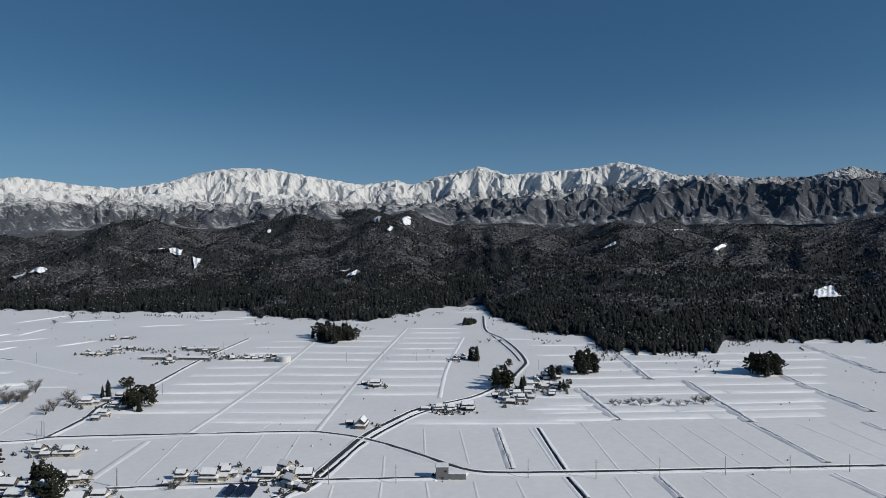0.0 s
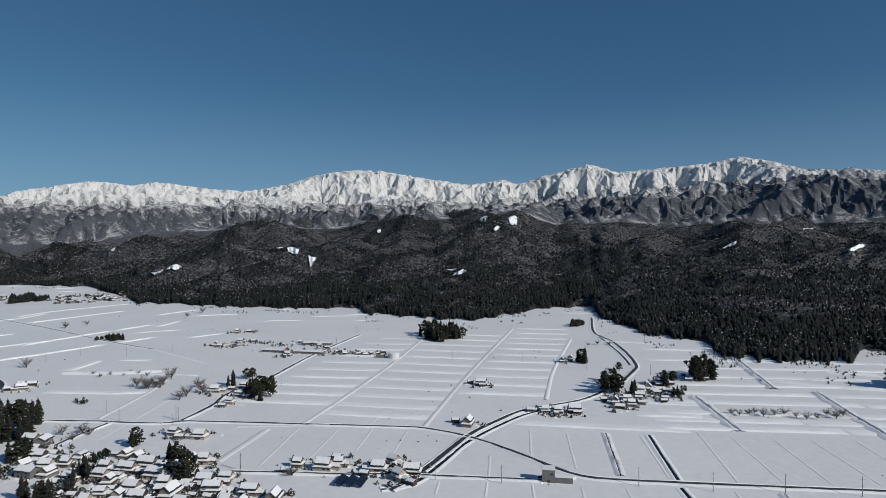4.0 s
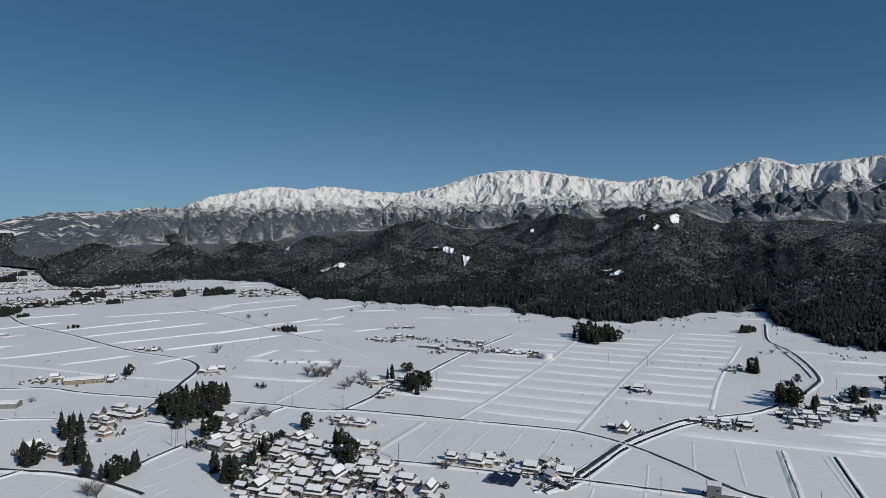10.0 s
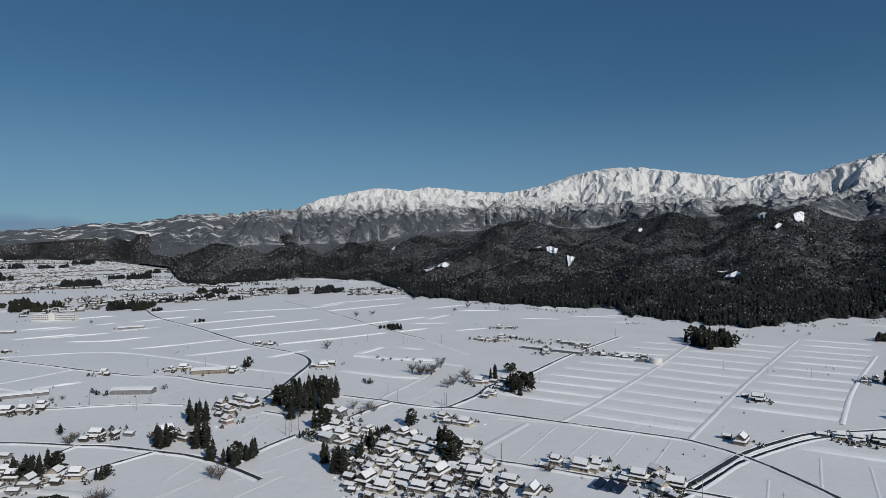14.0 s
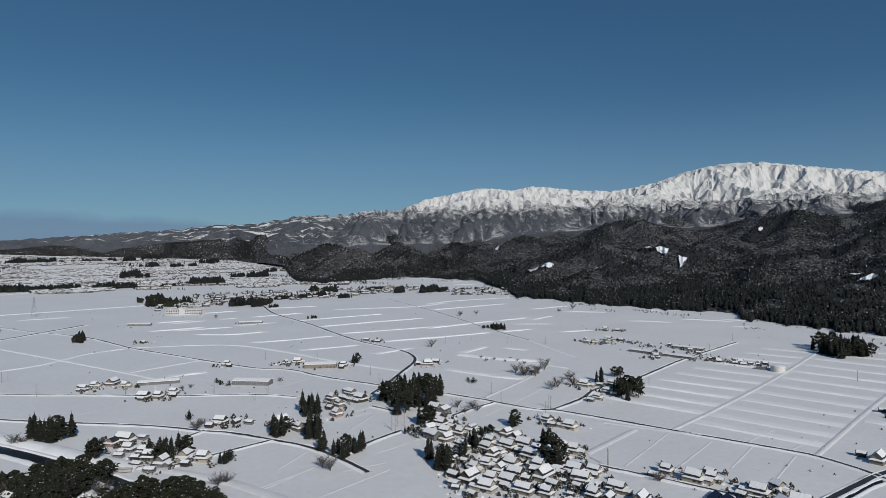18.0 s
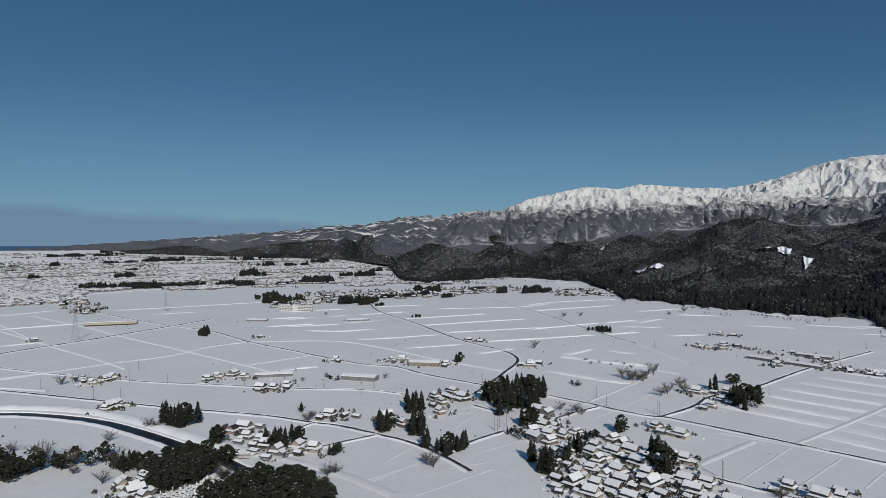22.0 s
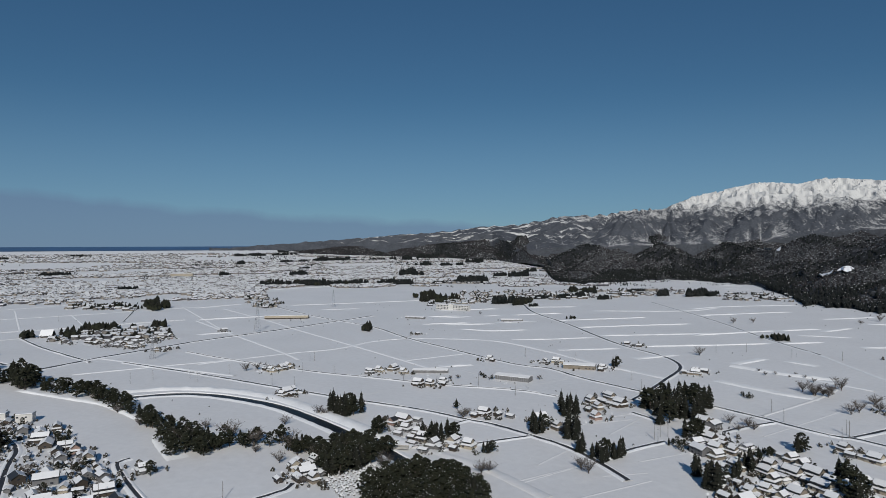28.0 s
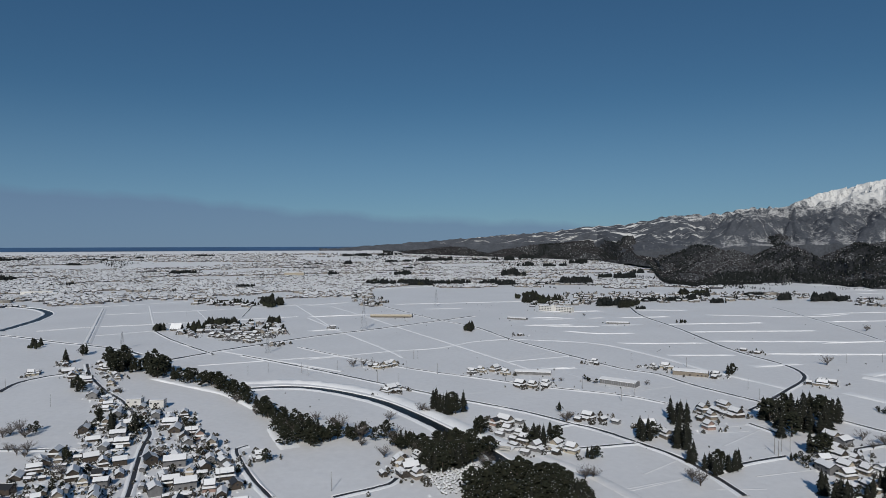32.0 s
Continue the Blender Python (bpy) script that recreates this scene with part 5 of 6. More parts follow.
road([(-384, 44), (-389, 62), (-395, 80), (-404, 87)], 3.2)
road([(-1234, -172), (-1128, -136), (-1023, -92), (-943, -56)], 3.4)
road([(-1425, -27), (-1643, -11), (-1905, -2)], 3.0)
# streams and river
stream([(-704, -8), (-702, 27), (-683, 61), (-647, 91), (-602, 117), (-544, 136), (-487, 150), (-445, 159), (-467, 155), (-441, 161), (-412, 165)], 11)
stream([(-974, -154), (-1046, -204), (-1142, -303), (-1216, -373), (-1260, -420)], 6)
stream([(-1319, -440), (-1411, -433), (-1511, -432), (-1632, -447), (-1742, -496), (-1822, -558), (-1875, -625)], 16)
stream([(-102, 377), (-85, 389), (-74, 426), (-64, 471), (-44, 521), (-20, 566), (8, 591)], 3.2)
stream([(97, 812), (94, 889), (84, 994), (71, 1104)], 3)
stream([(76, 518), (78, 465), (80, 418)], 2.2)
stream([(79, 409), (83, 375)], 2.4)
# ditches whose banks throw shade
ditch([(238, 895), (226, 701)], 2.2)
ditch([(263, 692), (259, 616), (257, 532)], 2.2)
ditch([(139, 654), (148, 539)], 2.2)
ditch([(382, 720), (377, 650), (379, 563)], 2.2)
ditch([(526, 928), (514, 824), (503, 733)], 2.2)
ditch([(255, 529), (261, 433)], 1.0)
ditch([(43, 518), (45, 424)], 1.0)
ditch([(137, 408), (139, 374)], 1.0)
ditch([(252, 412), (259, 373)], 1.0)
ditch([(350, 531), (352, 508)], 1.0)
# bunds between the fields
bund([(115, 531), (116, 424)], 1.0)
bund([(138, 522), (144, 429)], 1.0)
bund([(168, 522), (173, 429)], 1.0)
bund([(196, 521), (202, 432)], 1.0)
bund([(228, 526), (231, 428)], 1.0)
bund([(292, 528), (304, 438)], 1.0)
bund([(322, 531), (325, 469)], 1.0)
bund([(110, 408), (111, 375)], 1.0)
bund([(166, 408), (167, 374)], 1.0)
bund([(196, 411), (199, 374)], 1.0)
bund([(-16, 516), (-13, 450)], 1.0)
bund([(13, 512), (17, 433)], 1.0)
bund([(69, 518), (75, 424)], 1.0)
bund([(-42, 450), (-39, 407)], 1.0)
bund([(-69, 396), (-68, 376)], 1.0)
bund([(-39, 400), (-38, 376)], 1.0)
bund([(-11, 400), (-9, 376)], 1.0)
bund([(19, 402), (20, 375)], 1.0)
bund([(46, 402), (48, 375)], 1.0)
bund([(-142, 560), (-148, 514)], 1.0)
bund([(-110, 551), (-119, 514)], 1.0)
bund([(-202, 494), (-194, 402)], 1.0)
bund([(-169, 494), (-166, 416)], 1.0)
bund([(-142, 501), (-139, 445)], 1.0)
bund([(-113, 500), (-111, 442)], 1.0)
bund([(-321, 301), (-329, 271)], 1.0)
bund([(-432, 331), (-425, 381)], 1.0)
bund([(-441, 358), (-437, 422)], 1.0)
bund([(-341, 211), (-353, 280)], 1.0)
bund([(-306, 226), (-309, 293)], 1.0)
bund([(-340, 311), (-339, 371)], 1.0)
bund([(-606, 169), (-619, 226)], 1.0)
bund([(-363, 569), (-342, 439)], 1.0)
bund([(-572, 358), (-585, 432)], 1.0)
bund([(-345, 209), (-353, 283)], 1.2)
bund([(-365, 244), (-382, 282)], 1.2)
bund([(-399, 335), (-427, 396)], 1.2)
bund([(-641, -53), (-681, -30)], 1.2)
bund([(-778, 301), (-833, 426)], 1.2)
bund([(-685, 350), (-587, 365)], 1.2)
# snowy lanes
lane([(-226, 486), (-226, 407)], 4)
lane([(-203, 503), (-198, 611), (-195, 773), (-197, 929), (-200, 1076)], 2.4)
lane([(-102, 509), (-96, 657), (-87, 815), (-65, 1130)], 2.4)
lane([(32, 1019), (5, 776), (-4, 620)], 2.2)
lane([(-962, 392), (-878, 498), (-764, 520), (-650, 521), (-535, 533)], 7)
lane([(-738, -14), (-727, 40), (-692, 85), (-637, 124), (-559, 150), (-480, 171), (-436, 186)], 9)
lane([(-447, 183), (-405, 200), (-368, 211), (-315, 218)], 7)
lane([(-178, 506), (-254, 489)], 3)
lane([(-560, 831), (-420, 737)], 3)
lane([(-558, 662), (-510, 669), (-481, 677), (-449, 694)], 9)
lane([(-461, 673), (-397, 675)], 4)
# terrace banks
terrace([(-59, 1130), (29, 1127)])
terrace([(-60, 1073), (28, 1070)])
terrace([(-194, 1043), (-77, 1034)])
terrace([(-65, 1015), (26, 1013)])
terrace([(-266, 979), (-204, 983)])
terrace([(-193, 988), (-80, 980)])
terrace([(-68, 963), (21, 961)])
terrace([(-273, 926), (-203, 929)])
terrace([(-193, 934), (-84, 927)])
terrace([(-73, 911), (16, 910)])
terrace([(-279, 874), (-203, 877)])
terrace([(-193, 881), (-87, 874)])
terrace([(-76, 861), (11, 859)])
terrace([(-285, 823), (-201, 825)])
terrace([(-192, 829), (-90, 823)])
terrace([(-81, 811), (6, 810)])
terrace([(-287, 774), (-200, 776)])
terrace([(-191, 780), (-93, 774)])
terrace([(-83, 764), (1, 762)])
terrace([(-290, 728), (-200, 730)])
terrace([(-192, 733), (-96, 728)])
terrace([(-87, 719), (-2, 717)])
terrace([(-291, 684), (-201, 686)])
terrace([(-193, 688), (-98, 684)])
terrace([(-90, 676), (-4, 674)])
terrace([(-297, 643), (-202, 644)])
terrace([(-194, 646), (-100, 642)])
terrace([(-92, 635), (-6, 634)])
terrace([(-303, 604), (-202, 605)])
terrace([(-195, 607), (-101, 604)])
terrace([(-302, 568), (-203, 569)])
terrace([(-197, 570), (-102, 567)])
terrace([(-199, 538), (-104, 535)])
terrace([(125, 852), (301, 860)])
terrace([(305, 857), (521, 868)])
terrace([(155, 803), (331, 812)])
terrace([(335, 809), (490, 816)])
terrace([(140, 751), (278, 757)])
terrace([(282, 754), (459, 764)])
terrace([(128, 707), (305, 717)])
terrace([(309, 715), (433, 721)])
terrace([(116, 666), (260, 674)])
terrace([(263, 672), (408, 680)])
terrace([(106, 627), (283, 638)])
terrace([(286, 636), (385, 641)])
terrace([(96, 588), (241, 597)])
terrace([(244, 595), (361, 602)])
terrace([(88, 563), (207, 570)])
terrace([(210, 568), (346, 577)])
terrace([(81, 538), (231, 547)])
terrace([(234, 546), (331, 552)])
terrace([(129, 937), (211, 935)])
terrace([(80, 621), (140, 620)])
terrace([(74, 576), (130, 576)])
terrace([(-31, 532), (110, 531)])
# field steps and lanes across the open plain
terrace([(-1330, 625), (-1301, 769)])
terrace([(-1299, 843), (-1258, 959)])
terrace([(-1162, 931), (-1066, 1108), (-1079, 1230)])
terrace([(-1171, 723), (-1153, 839)])
terrace([(-1047, 745), (-1007, 943)])
terrace([(-940, 719), (-919, 816), (-886, 943)])
terrace([(-1182, 661), (-1180, 699)])
terrace([(-1190, 563), (-1187, 631)])
terrace([(-1086, 520), (-1068, 572), (-1058, 614)])
terrace([(-1069, 623), (-1054, 705)])
terrace([(-839, 685), (-772, 879)])
terrace([(-1019, 519), (-971, 559), (-955, 621)])
terrace([(-869, 534), (-852, 566), (-826, 666)])
terrace([(-721, 674), (-680, 774)])
terrace([(-750, 540), (-722, 627)])
terrace([(-646, 589), (-644, 660)])
terrace([(-714, 335), (-704, 377)])
terrace([(-1088, 1158), (-1095, 1274), (-1041, 1461)])
terrace([(-984, 1069), (-943, 1304)])
terrace([(-821, 1228), (-794, 1352)])
terrace([(-746, 999), (-730, 1084)])
terrace([(-773, 828), (-750, 997)])
terrace([(-692, 741), (-656, 861)])
terrace([(-648, 873), (-628, 942)])
terrace([(-696, 977), (-639, 1028)])
terrace([(-703, 1055), (-710, 1143)])
terrace([(-570, 941), (-540, 999)])
terrace([(-561, 675), (-570, 741)])
terrace([(-550, 746), (-509, 747)])
terrace([(-507, 570), (-431, 577), (-398, 589)])
lane([(-383, 491), (-407, 611), (-439, 696)], 2.0)
lane([(-1369, 106), (-1087, 152), (-914, 182), (-838, 191)], 4)
lane([(-867, 67), (-878, 107), (-898, 189), (-905, 257), (-949, 330), (-957, 397)], 4)
lane([(-1607, 184), (-1321, 233), (-1131, 258), (-946, 287), (-774, 312), (-712, 320)], 4)
lane([(-772, 314), (-786, 417)], 2.4)
lane([(-713, 318), (-709, 376)], 2.4)
terrace([(-1387, 108), (-1391, 242)])
terrace([(-1655, 129), (-1712, 241)])
terrace([(-1621, 346), (-1610, 437), (-1588, 844)])
terrace([(-1475, 387), (-1458, 477)])
terrace([(-2149, 199), (-2299, 753)])
terrace([(-1154, 89), (-1162, 148)])
terrace([(-1224, 548), (-1207, 615)])
terrace([(-1113, 487), (-1089, 578)])
lane([(-1781, -454), (-1818, -304), (-1901, -150)], 5)
lane([(-1573, -319), (-1605, -131), (-1686, 136)], 2.4)
lane([(-1201, -267), (-1241, -175)], 2.4)
lane([(-1701, 98), (-1211, 135)], 2.4)
lane([(-1605, -131), (-1369, -91)], 2)
lane([(-1769, -259), (-1347, -190)], 2)
lane([(-967, -44), (-890, 12), (-770, 100)], 5)
lane([(-861, -71), (-876, 53), (-881, 115)], 3)
terrace([(-793, -116), (-719, -58), (-683, -31), (-615, -2), (-575, 15), (-541, 11), (-486, 19)], 0.9)
road([(-1298, -375), (-1334, -297), (-1346, -185), (-1400, 85)], 2.6)
ditch([(-1715, -352), (-1107, -251)], 2.0)
# groves
grove("cedar", 44, 23, [(-445, 412), (-401, 391), (-395, 433), (-432, 492), (-459, 494), (-477, 453)])
grove("evergreen", 14, 20, [(-299, 591), (-272, 565), (-267, 586), (-277, 618), (-301, 613)])
grove("cedar", 3, 20, [(-349, 631), (-326, 615), (-331, 638)])
grove("evergreen", 4, 14, [(-343, 661), (-319, 657), (-332, 684)])
grove("cedar", 44, 28, [(-218, 1025), (-163, 944), (-128, 999), (-174, 1062)])
grove("evergreen", 4, 14, [(122, 723), (130, 716), (140, 737)])
grove("cedar", 3, 15, [(54, 716), (59, 705), (65, 729)])
grove("evergreen", 3, 8, [(128, 675), (131, 668), (138, 681)])
grove("evergreen", 5, 6, [(-320, 407), (-310, 402), (-307, 409)])
grove("cedar", 4, 23, [(-237, 376), (-228, 369), (-228, 377)])
grove("cedar", 3, 11, [(-311, 433), (-304, 430), (-304, 436)])
grove("evergreen", 4, 17, [(-300, 366), (-290, 363), (-298, 371)])
grove("evergreen", 2, 6, [(-279, 405), (-276, 403), (-276, 407)])
grove("evergreen", 20, 28, [(348, 736), (354, 708), (382, 723), (389, 752)])
grove("cedar", 16, 28, [(149, 746), (157, 727), (177, 739), (173, 766)])
grove("cedar", 4, 26, [(34, 821), (41, 805), (46, 829)])
grove("cedar", 12, 24, [(50, 676), (54, 643), (69, 655), (68, 704)])
grove("cedar", 3, 17, [(77, 655), (80, 645), (85, 660)])
grove("cedar", 3, 19, [(116, 703), (119, 692), (122, 715)])
grove("evergreen", 4, 11, [(116, 654), (122, 644), (126, 664)])
grove("evergreen", 4, 19, [(37, 1182), (48, 1158), (55, 1207)])
grove("cedar", 2, 14, [(75, 775), (82, 775), (81, 793)])
grove("cedar", 8, 22, [(-478, 331), (-456, 328), (-450, 350), (-472, 355)])
grove("cedar", 7, 26, [(-413, 300), (-395, 297), (-401, 308), (-418, 317)])
grove("cedar", 7, 19, [(-435, 284), (-426, 282), (-423, 296), (-440, 302)])
grove("cedar", 3, 19, [(-377, 283), (-367, 284), (-379, 294)])
grove("cedar", 14, 15, [(-363, 283), (-347, 283), (-352, 308), (-362, 317)])
grove("cedar", 5, 20, [(-369, 381), (-358, 381), (-362, 398)])
grove("evergreen", 7, 7, [(-370, 361), (-346, 353), (-351, 370)])
grove("cedar", 3, 18, [(-307, 325), (-298, 323), (-305, 333)])
grove("cedar", 4, 23, [(-285, 315), (-276, 315), (-281, 325)])
grove("cedar", 13, 22, [(-572, 149), (-544, 152), (-543, 180), (-565, 181)])
grove("cedar", 5, 20, [(-491, 166), (-475, 168), (-479, 175)])
grove("cedar", 13, 18, [(-460, 197), (-440, 198), (-432, 220), (-450, 227)])
grove("evergreen", 4, 10, [(-313, 387), (-300, 386), (-306, 401)])
grove("cedar", 2, 18, [(-304, 424), (-300, 424), (-307, 435)])
grove("cedar", 4, 14, [(-292, 343), (-284, 343), (-294, 355)])
grove("cedar", 6, 17, [(-265, 401), (-250, 393), (-233, 385), (-246, 402)])
grove("evergreen", 2, 10, [(-528, 261), (-518, 264), (-535, 273)])
grove("cedar", 3, 16, [(-625, 526), (-613, 521), (-618, 533)])
grove("evergreen", 2, 11, [(-421, 429), (-413, 426), (-423, 438)])
grove("evergreen", 2, 16, [(-1076, -316), (-1051, -304), (-1113, -325)])
grove("pine", 34, 17, [(-783, -97), (-722, -58), (-697, -32), (-633, -14), (-613, -1), (-684, -10), (-749, -37), (-786, -69)])
grove("pine", 70, 15, [(-615, -2), (-532, 14), (-490, 20), (-483, 38), (-490, 63), (-478, 96), (-499, 100), (-517, 67), (-544, 43), (-579, 22), (-631, 3)])
grove("pine", 14, 14, [(-476, 95), (-457, 102), (-452, 116), (-472, 116)])
grove("pine", 60, 17, [(-439, 108), (-404, 108), (-404, 120), (-418, 147), (-432, 165), (-459, 153), (-455, 116)])
grove("pine", 110, 18, [(-342, 117), (-365, 118), (-381, 134), (-391, 157), (-356, 185), (-325, 187), (-303, 171), (-301, 137), (-315, 117)])
grove("evergreen", 24, 20, [(-858, -177), (-825, -144), (-849, -133), (-909, -171)])
grove("evergreen", 26, 20, [(-805, -123), (-790, -98), (-840, -106), (-867, -130)])
grove("evergreen", 13, 27, [(-872, -135), (-786, -110), (-795, -96), (-864, -108)])
grove("evergreen", 14, 25, [(-909, -190), (-825, -161), (-875, -145), (-960, -170)])
grove("cedar", 2, 21, [(-947, -245), (-923, -234), (-964, -241)])
grove("cedar", 3, 18, [(-1000, -236), (-977, -226), (-1013, -230)])
grove("evergreen", 6, 17, [(-759, -196), (-732, -180), (-737, -170), (-778, -182)])
grove("cedar", 2, 18, [(-615, -136), (-600, -127), (-619, -129)])
grove("cedar", 3, 21, [(-579, -117), (-567, -111), (-584, -112)])
grove("cedar", 4, 19, [(-578, -100), (-566, -94), (-571, -88)])
grove("evergreen", 3, 10, [(-574, -59), (-559, -51), (-571, -50)])
grove("cedar", 1, 15, [(-460, 4), (-455, 6), (-461, 7)])
grove("evergreen", 3, 10, [(-593, -178), (-582, -170), (-596, -172)])
grove("evergreen", 4, 12, [(-404, 222), (-399, 228), (-408, 240)])
grove("evergreen", 4, 10, [(-530, -143), (-486, -121), (-509, -125)])
grove("evergreen", 3, 20, [(-1252, -177), (-1208, -162), (-1273, -165)])
grove("evergreen", 5, 20, [(-1258, -118), (-1203, -99), (-1268, -94)])
grove("cedar", 10, 23, [(-1310, -87), (-1259, -69), (-1266, -34), (-1344, -42)])
grove("cedar", 4, 21, [(-1304, 23), (-1263, 33), (-1316, 45)])
grove("evergreen", 12, 28, [(-1665, 691), (-1490, 652), (-1605, 749), (-1805, 808)])
grove("evergreen", 2, 11, [(-1042, 771), (-1070, 814), (-1105, 840)])
grove("evergreen", 6, 14, [(-695, 909), (-662, 890), (-670, 934)])
grove("cedar", 3, 22, [(-1088, 362), (-1070, 362), (-1123, 382)])
grove("evergreen", 6, 6, [(-450, 539), (-429, 532), (-430, 547)])
grove("evergreen", 6, 6, [(-661, 355), (-631, 352), (-619, 356)])
grove("evergreen", 8, 25, [(-1607, 721), (-1519, 713), (-1628, 834)])
grove("cedar", 10, 25, [(-1367, 836), (-1359, 861), (-1440, 954)])
grove("evergreen", 9, 26, [(-1712, 1246), (-1599, 1241), (-1671, 1359)])
grove("evergreen", 16, 28, [(-2434, 497), (-2319, 581), (-2305, 710), (-2470, 666)])
grove("evergreen", 6, 23, [(-2551, 406), (-2468, 482), (-2576, 526)])
grove("evergreen", 12, 27, [(-1718, 2), (-1628, 36), (-1698, 65), (-1891, 41)])
grove("evergreen", 6, 16, [(-1836, -86), (-1735, -47), (-1876, -35)])
# windbreak belts
tree_belt(24, [(-2404, 404), (-2330, 635)])
tree_belt(23, [(-2329, 639), (-2277, 877)])
tree_belt(21, [(-2250, 870), (-2254, 941)])
tree_belt(13, [(-2224, 1023), (-2220, 1113)])
tree_belt(33, [(-2193, 1106), (-2181, 1212)])
tree_belt(26, [(-2837, 614), (-2848, 687)])
tree_belt(31, [(-2684, 1068), (-2693, 1133)])
tree_belt(26, [(-2663, 1123), (-2668, 1196)])
tree_belt(27, [(-3148, 1337), (-3123, 1483)])
tree_belt(24, [(-3061, 1453), (-3047, 1567)])
tree_belt(32, [(-3189, 1671), (-3184, 1759)])
tree_belt(20, [(-3617, 720), (-3613, 872)])
tree_belt(30, [(-3639, 909), (-3613, 1113)])
tree_belt(20, [(-3607, 1132), (-3579, 1313)])
tree_belt(27, [(-3572, 1332), (-3537, 1513)])
tree_belt(31, [(-3603, 1545), (-3551, 1746)])
tree_belt(18, [(-4108, 542), (-4101, 914)])
tree_belt(25, [(-3535, 454), (-3558, 510)])
tree_belt(19, [(-2980, 330), (-3004, 367)])
tree_belt(17, [(-3182, 721), (-3199, 781)])
tree_belt(17, [(-3063, 1081), (-3080, 1133)])
tree_belt(25, [(-2442, 1414), (-2449, 1473)])
tree_belt(30, [(-2393, 1450), (-2383, 1544)])
tree_belt(25, [(-2588, 1683), (-2594, 1741)])
tree_belt(22, [(-2582, 1763), (-2592, 1813)])
tree_belt(26, [(-2165, 1179), (-2177, 1224)])
tree_belt(19, [(-1418, 821), (-1422, 857)])
tree_belt(16, [(-1419, 867), (-1424, 901)])
tree_belt(17, [(-1502, 927), (-1500, 986)])
tree_belt(14, [(-1497, 997), (-1501, 1042)])
tree_belt(15, [(-1491, 1071), (-1498, 1108)])
tree_belt(16, [(-1479, 1108), (-1485, 1147)])
tree_belt(16, [(-1581, 1229), (-1586, 1278)])
tree_belt(14, [(-1485, 1264), (-1478, 1286)])
tree_belt(21, [(-1412, 1368), (-1419, 1404)])
tree_belt(24, [(-1356, 1425), (-1367, 1504)])
tree_belt(18, [(-1335, 1488), (-1355, 1539)])
tree_belt(16, [(-1288, 1520), (-1294, 1556)])
tree_belt(11, [(-1314, 864), (-1322, 884)])
tree_belt(14, [(-1395, 1143), (-1402, 1176)])
tree_belt(11, [(-1584, 1410), (-1584, 1471)])
tree_belt(21, [(-2862, -953), (-2883, -903)])
tree_belt(22, [(-3109, -374), (-3126, -268)])
tree_belt(14, [(-2590, -705), (-2603, -636)])
tree_belt(17, [(-3642, -966), (-3649, -814)])
tree_belt(15, [(-4039, -785), (-4049, -608)])
tree_belt(15, [(-4157, -405), (-4156, -243)])
tree_belt(14, [(-3892, -978), (-3907, -787)])
tree_belt(17, [(-2348, -63), (-2385, -6)])
tree_belt(16, [(-3573, 258), (-3556, 348)])
tree_belt(18, [(-3852, -1283), (-3874, -1134)])
# bare trees and bushes
bare_trees(14, [(-428, 608), (-414, 604), (-402, 609), (-415, 649), (-352, 564), (-353, 577), (-364, 619), (-346, 595)])
bare_trees(5, [(-520, 660), (-499, 661), (-481, 660), (-471, 673), (-452, 660), (-502, 648), (-486, 679)])
bare_trees(10, [(-366, 452), (-358, 449), (-361, 435), (-379, 446)])
bare_trees(8, [(-165, 391), (-207, 352)])
bare_trees(8, [(162, 589), (171, 593), (182, 589), (192, 593), (208, 589), (215, 585), (224, 588), (237, 601), (241, 592), (178, 600), (201, 597), (250, 601),
    (157, 594)])
bare_trees(7, [(55, 960), (69, 971), (86, 971), (-166, 1011), (-91, 1211), (-71, 1228), (-53, 1202)])
bare_trees(13, [(-412, 604), (-408, 610), (-410, 626)])
bare_trees(10, [(-794, 116), (-798, 130), (-786, 142), (-783, 153)])
bare_trees(10, [(-337, 266), (-345, 266)])
bare_trees(10, [(-588, -189), (-595, -185), (-581, -192), (-576, -175)])
bare_trees(8, [(-447, 87), (-400, 92), (-419, 103), (-478, 76), (-559, 49), (-678, -19), (-540, 110)])
bare_trees(10, [(-561, 144), (-555, 147)])
bare_trees(5, [(-643, 315), (-642, 324), (-621, 353), (-624, 376), (-600, 383), (-597, 403)])
bare_trees(9, [(-368, 203), (-369, 209)])
bare_trees(8, [(-540, -175), (-529, -166), (-522, -159), (-504, -148), (-497, -141), (-490, -134), (-479, -128), (-473, -123), (-486, -140), (-535, -161), (-494, -67),
    (-444, -54), (-433, -85), (-516, -51)])
bare_trees(14, [(-711, -39), (-648, -18), (-593, 0), (-522, 28), (-504, 38), (-519, 64), (-494, 78), (-470, 100), (-440, 112), (-448, 129), (-425, 139), (-405, 148),
    (-386, 157), (-378, 165), (-366, 171)])
bare_trees(13, [(-740, 1215), (-749, 1289), (-860, 1021), (-849, 1062), (-630, 684), (-493, 254)])
bare_trees(8, [(-503, 263), (-416, 303), (-1223, 672)])
# utility poles
poles([(97, 406), (139, 410), (182, 412), (225, 414), (265, 416), (54, 408)])
poles([(-72, 398), (-30, 399), (-203, 395), (141, 1004)])
poles([(-312, 498), (-316, 501), (-280, 636), (-319, 1027), (-312, 907)])
poles([(89, 695), (43, 776), (113, 757), (-77, 815), (-124, 816), (-34, 814)])
poles([(-331, 396), (-202, 394), (-305, 478), (-314, 501), (-362, 490), (-388, 509)])
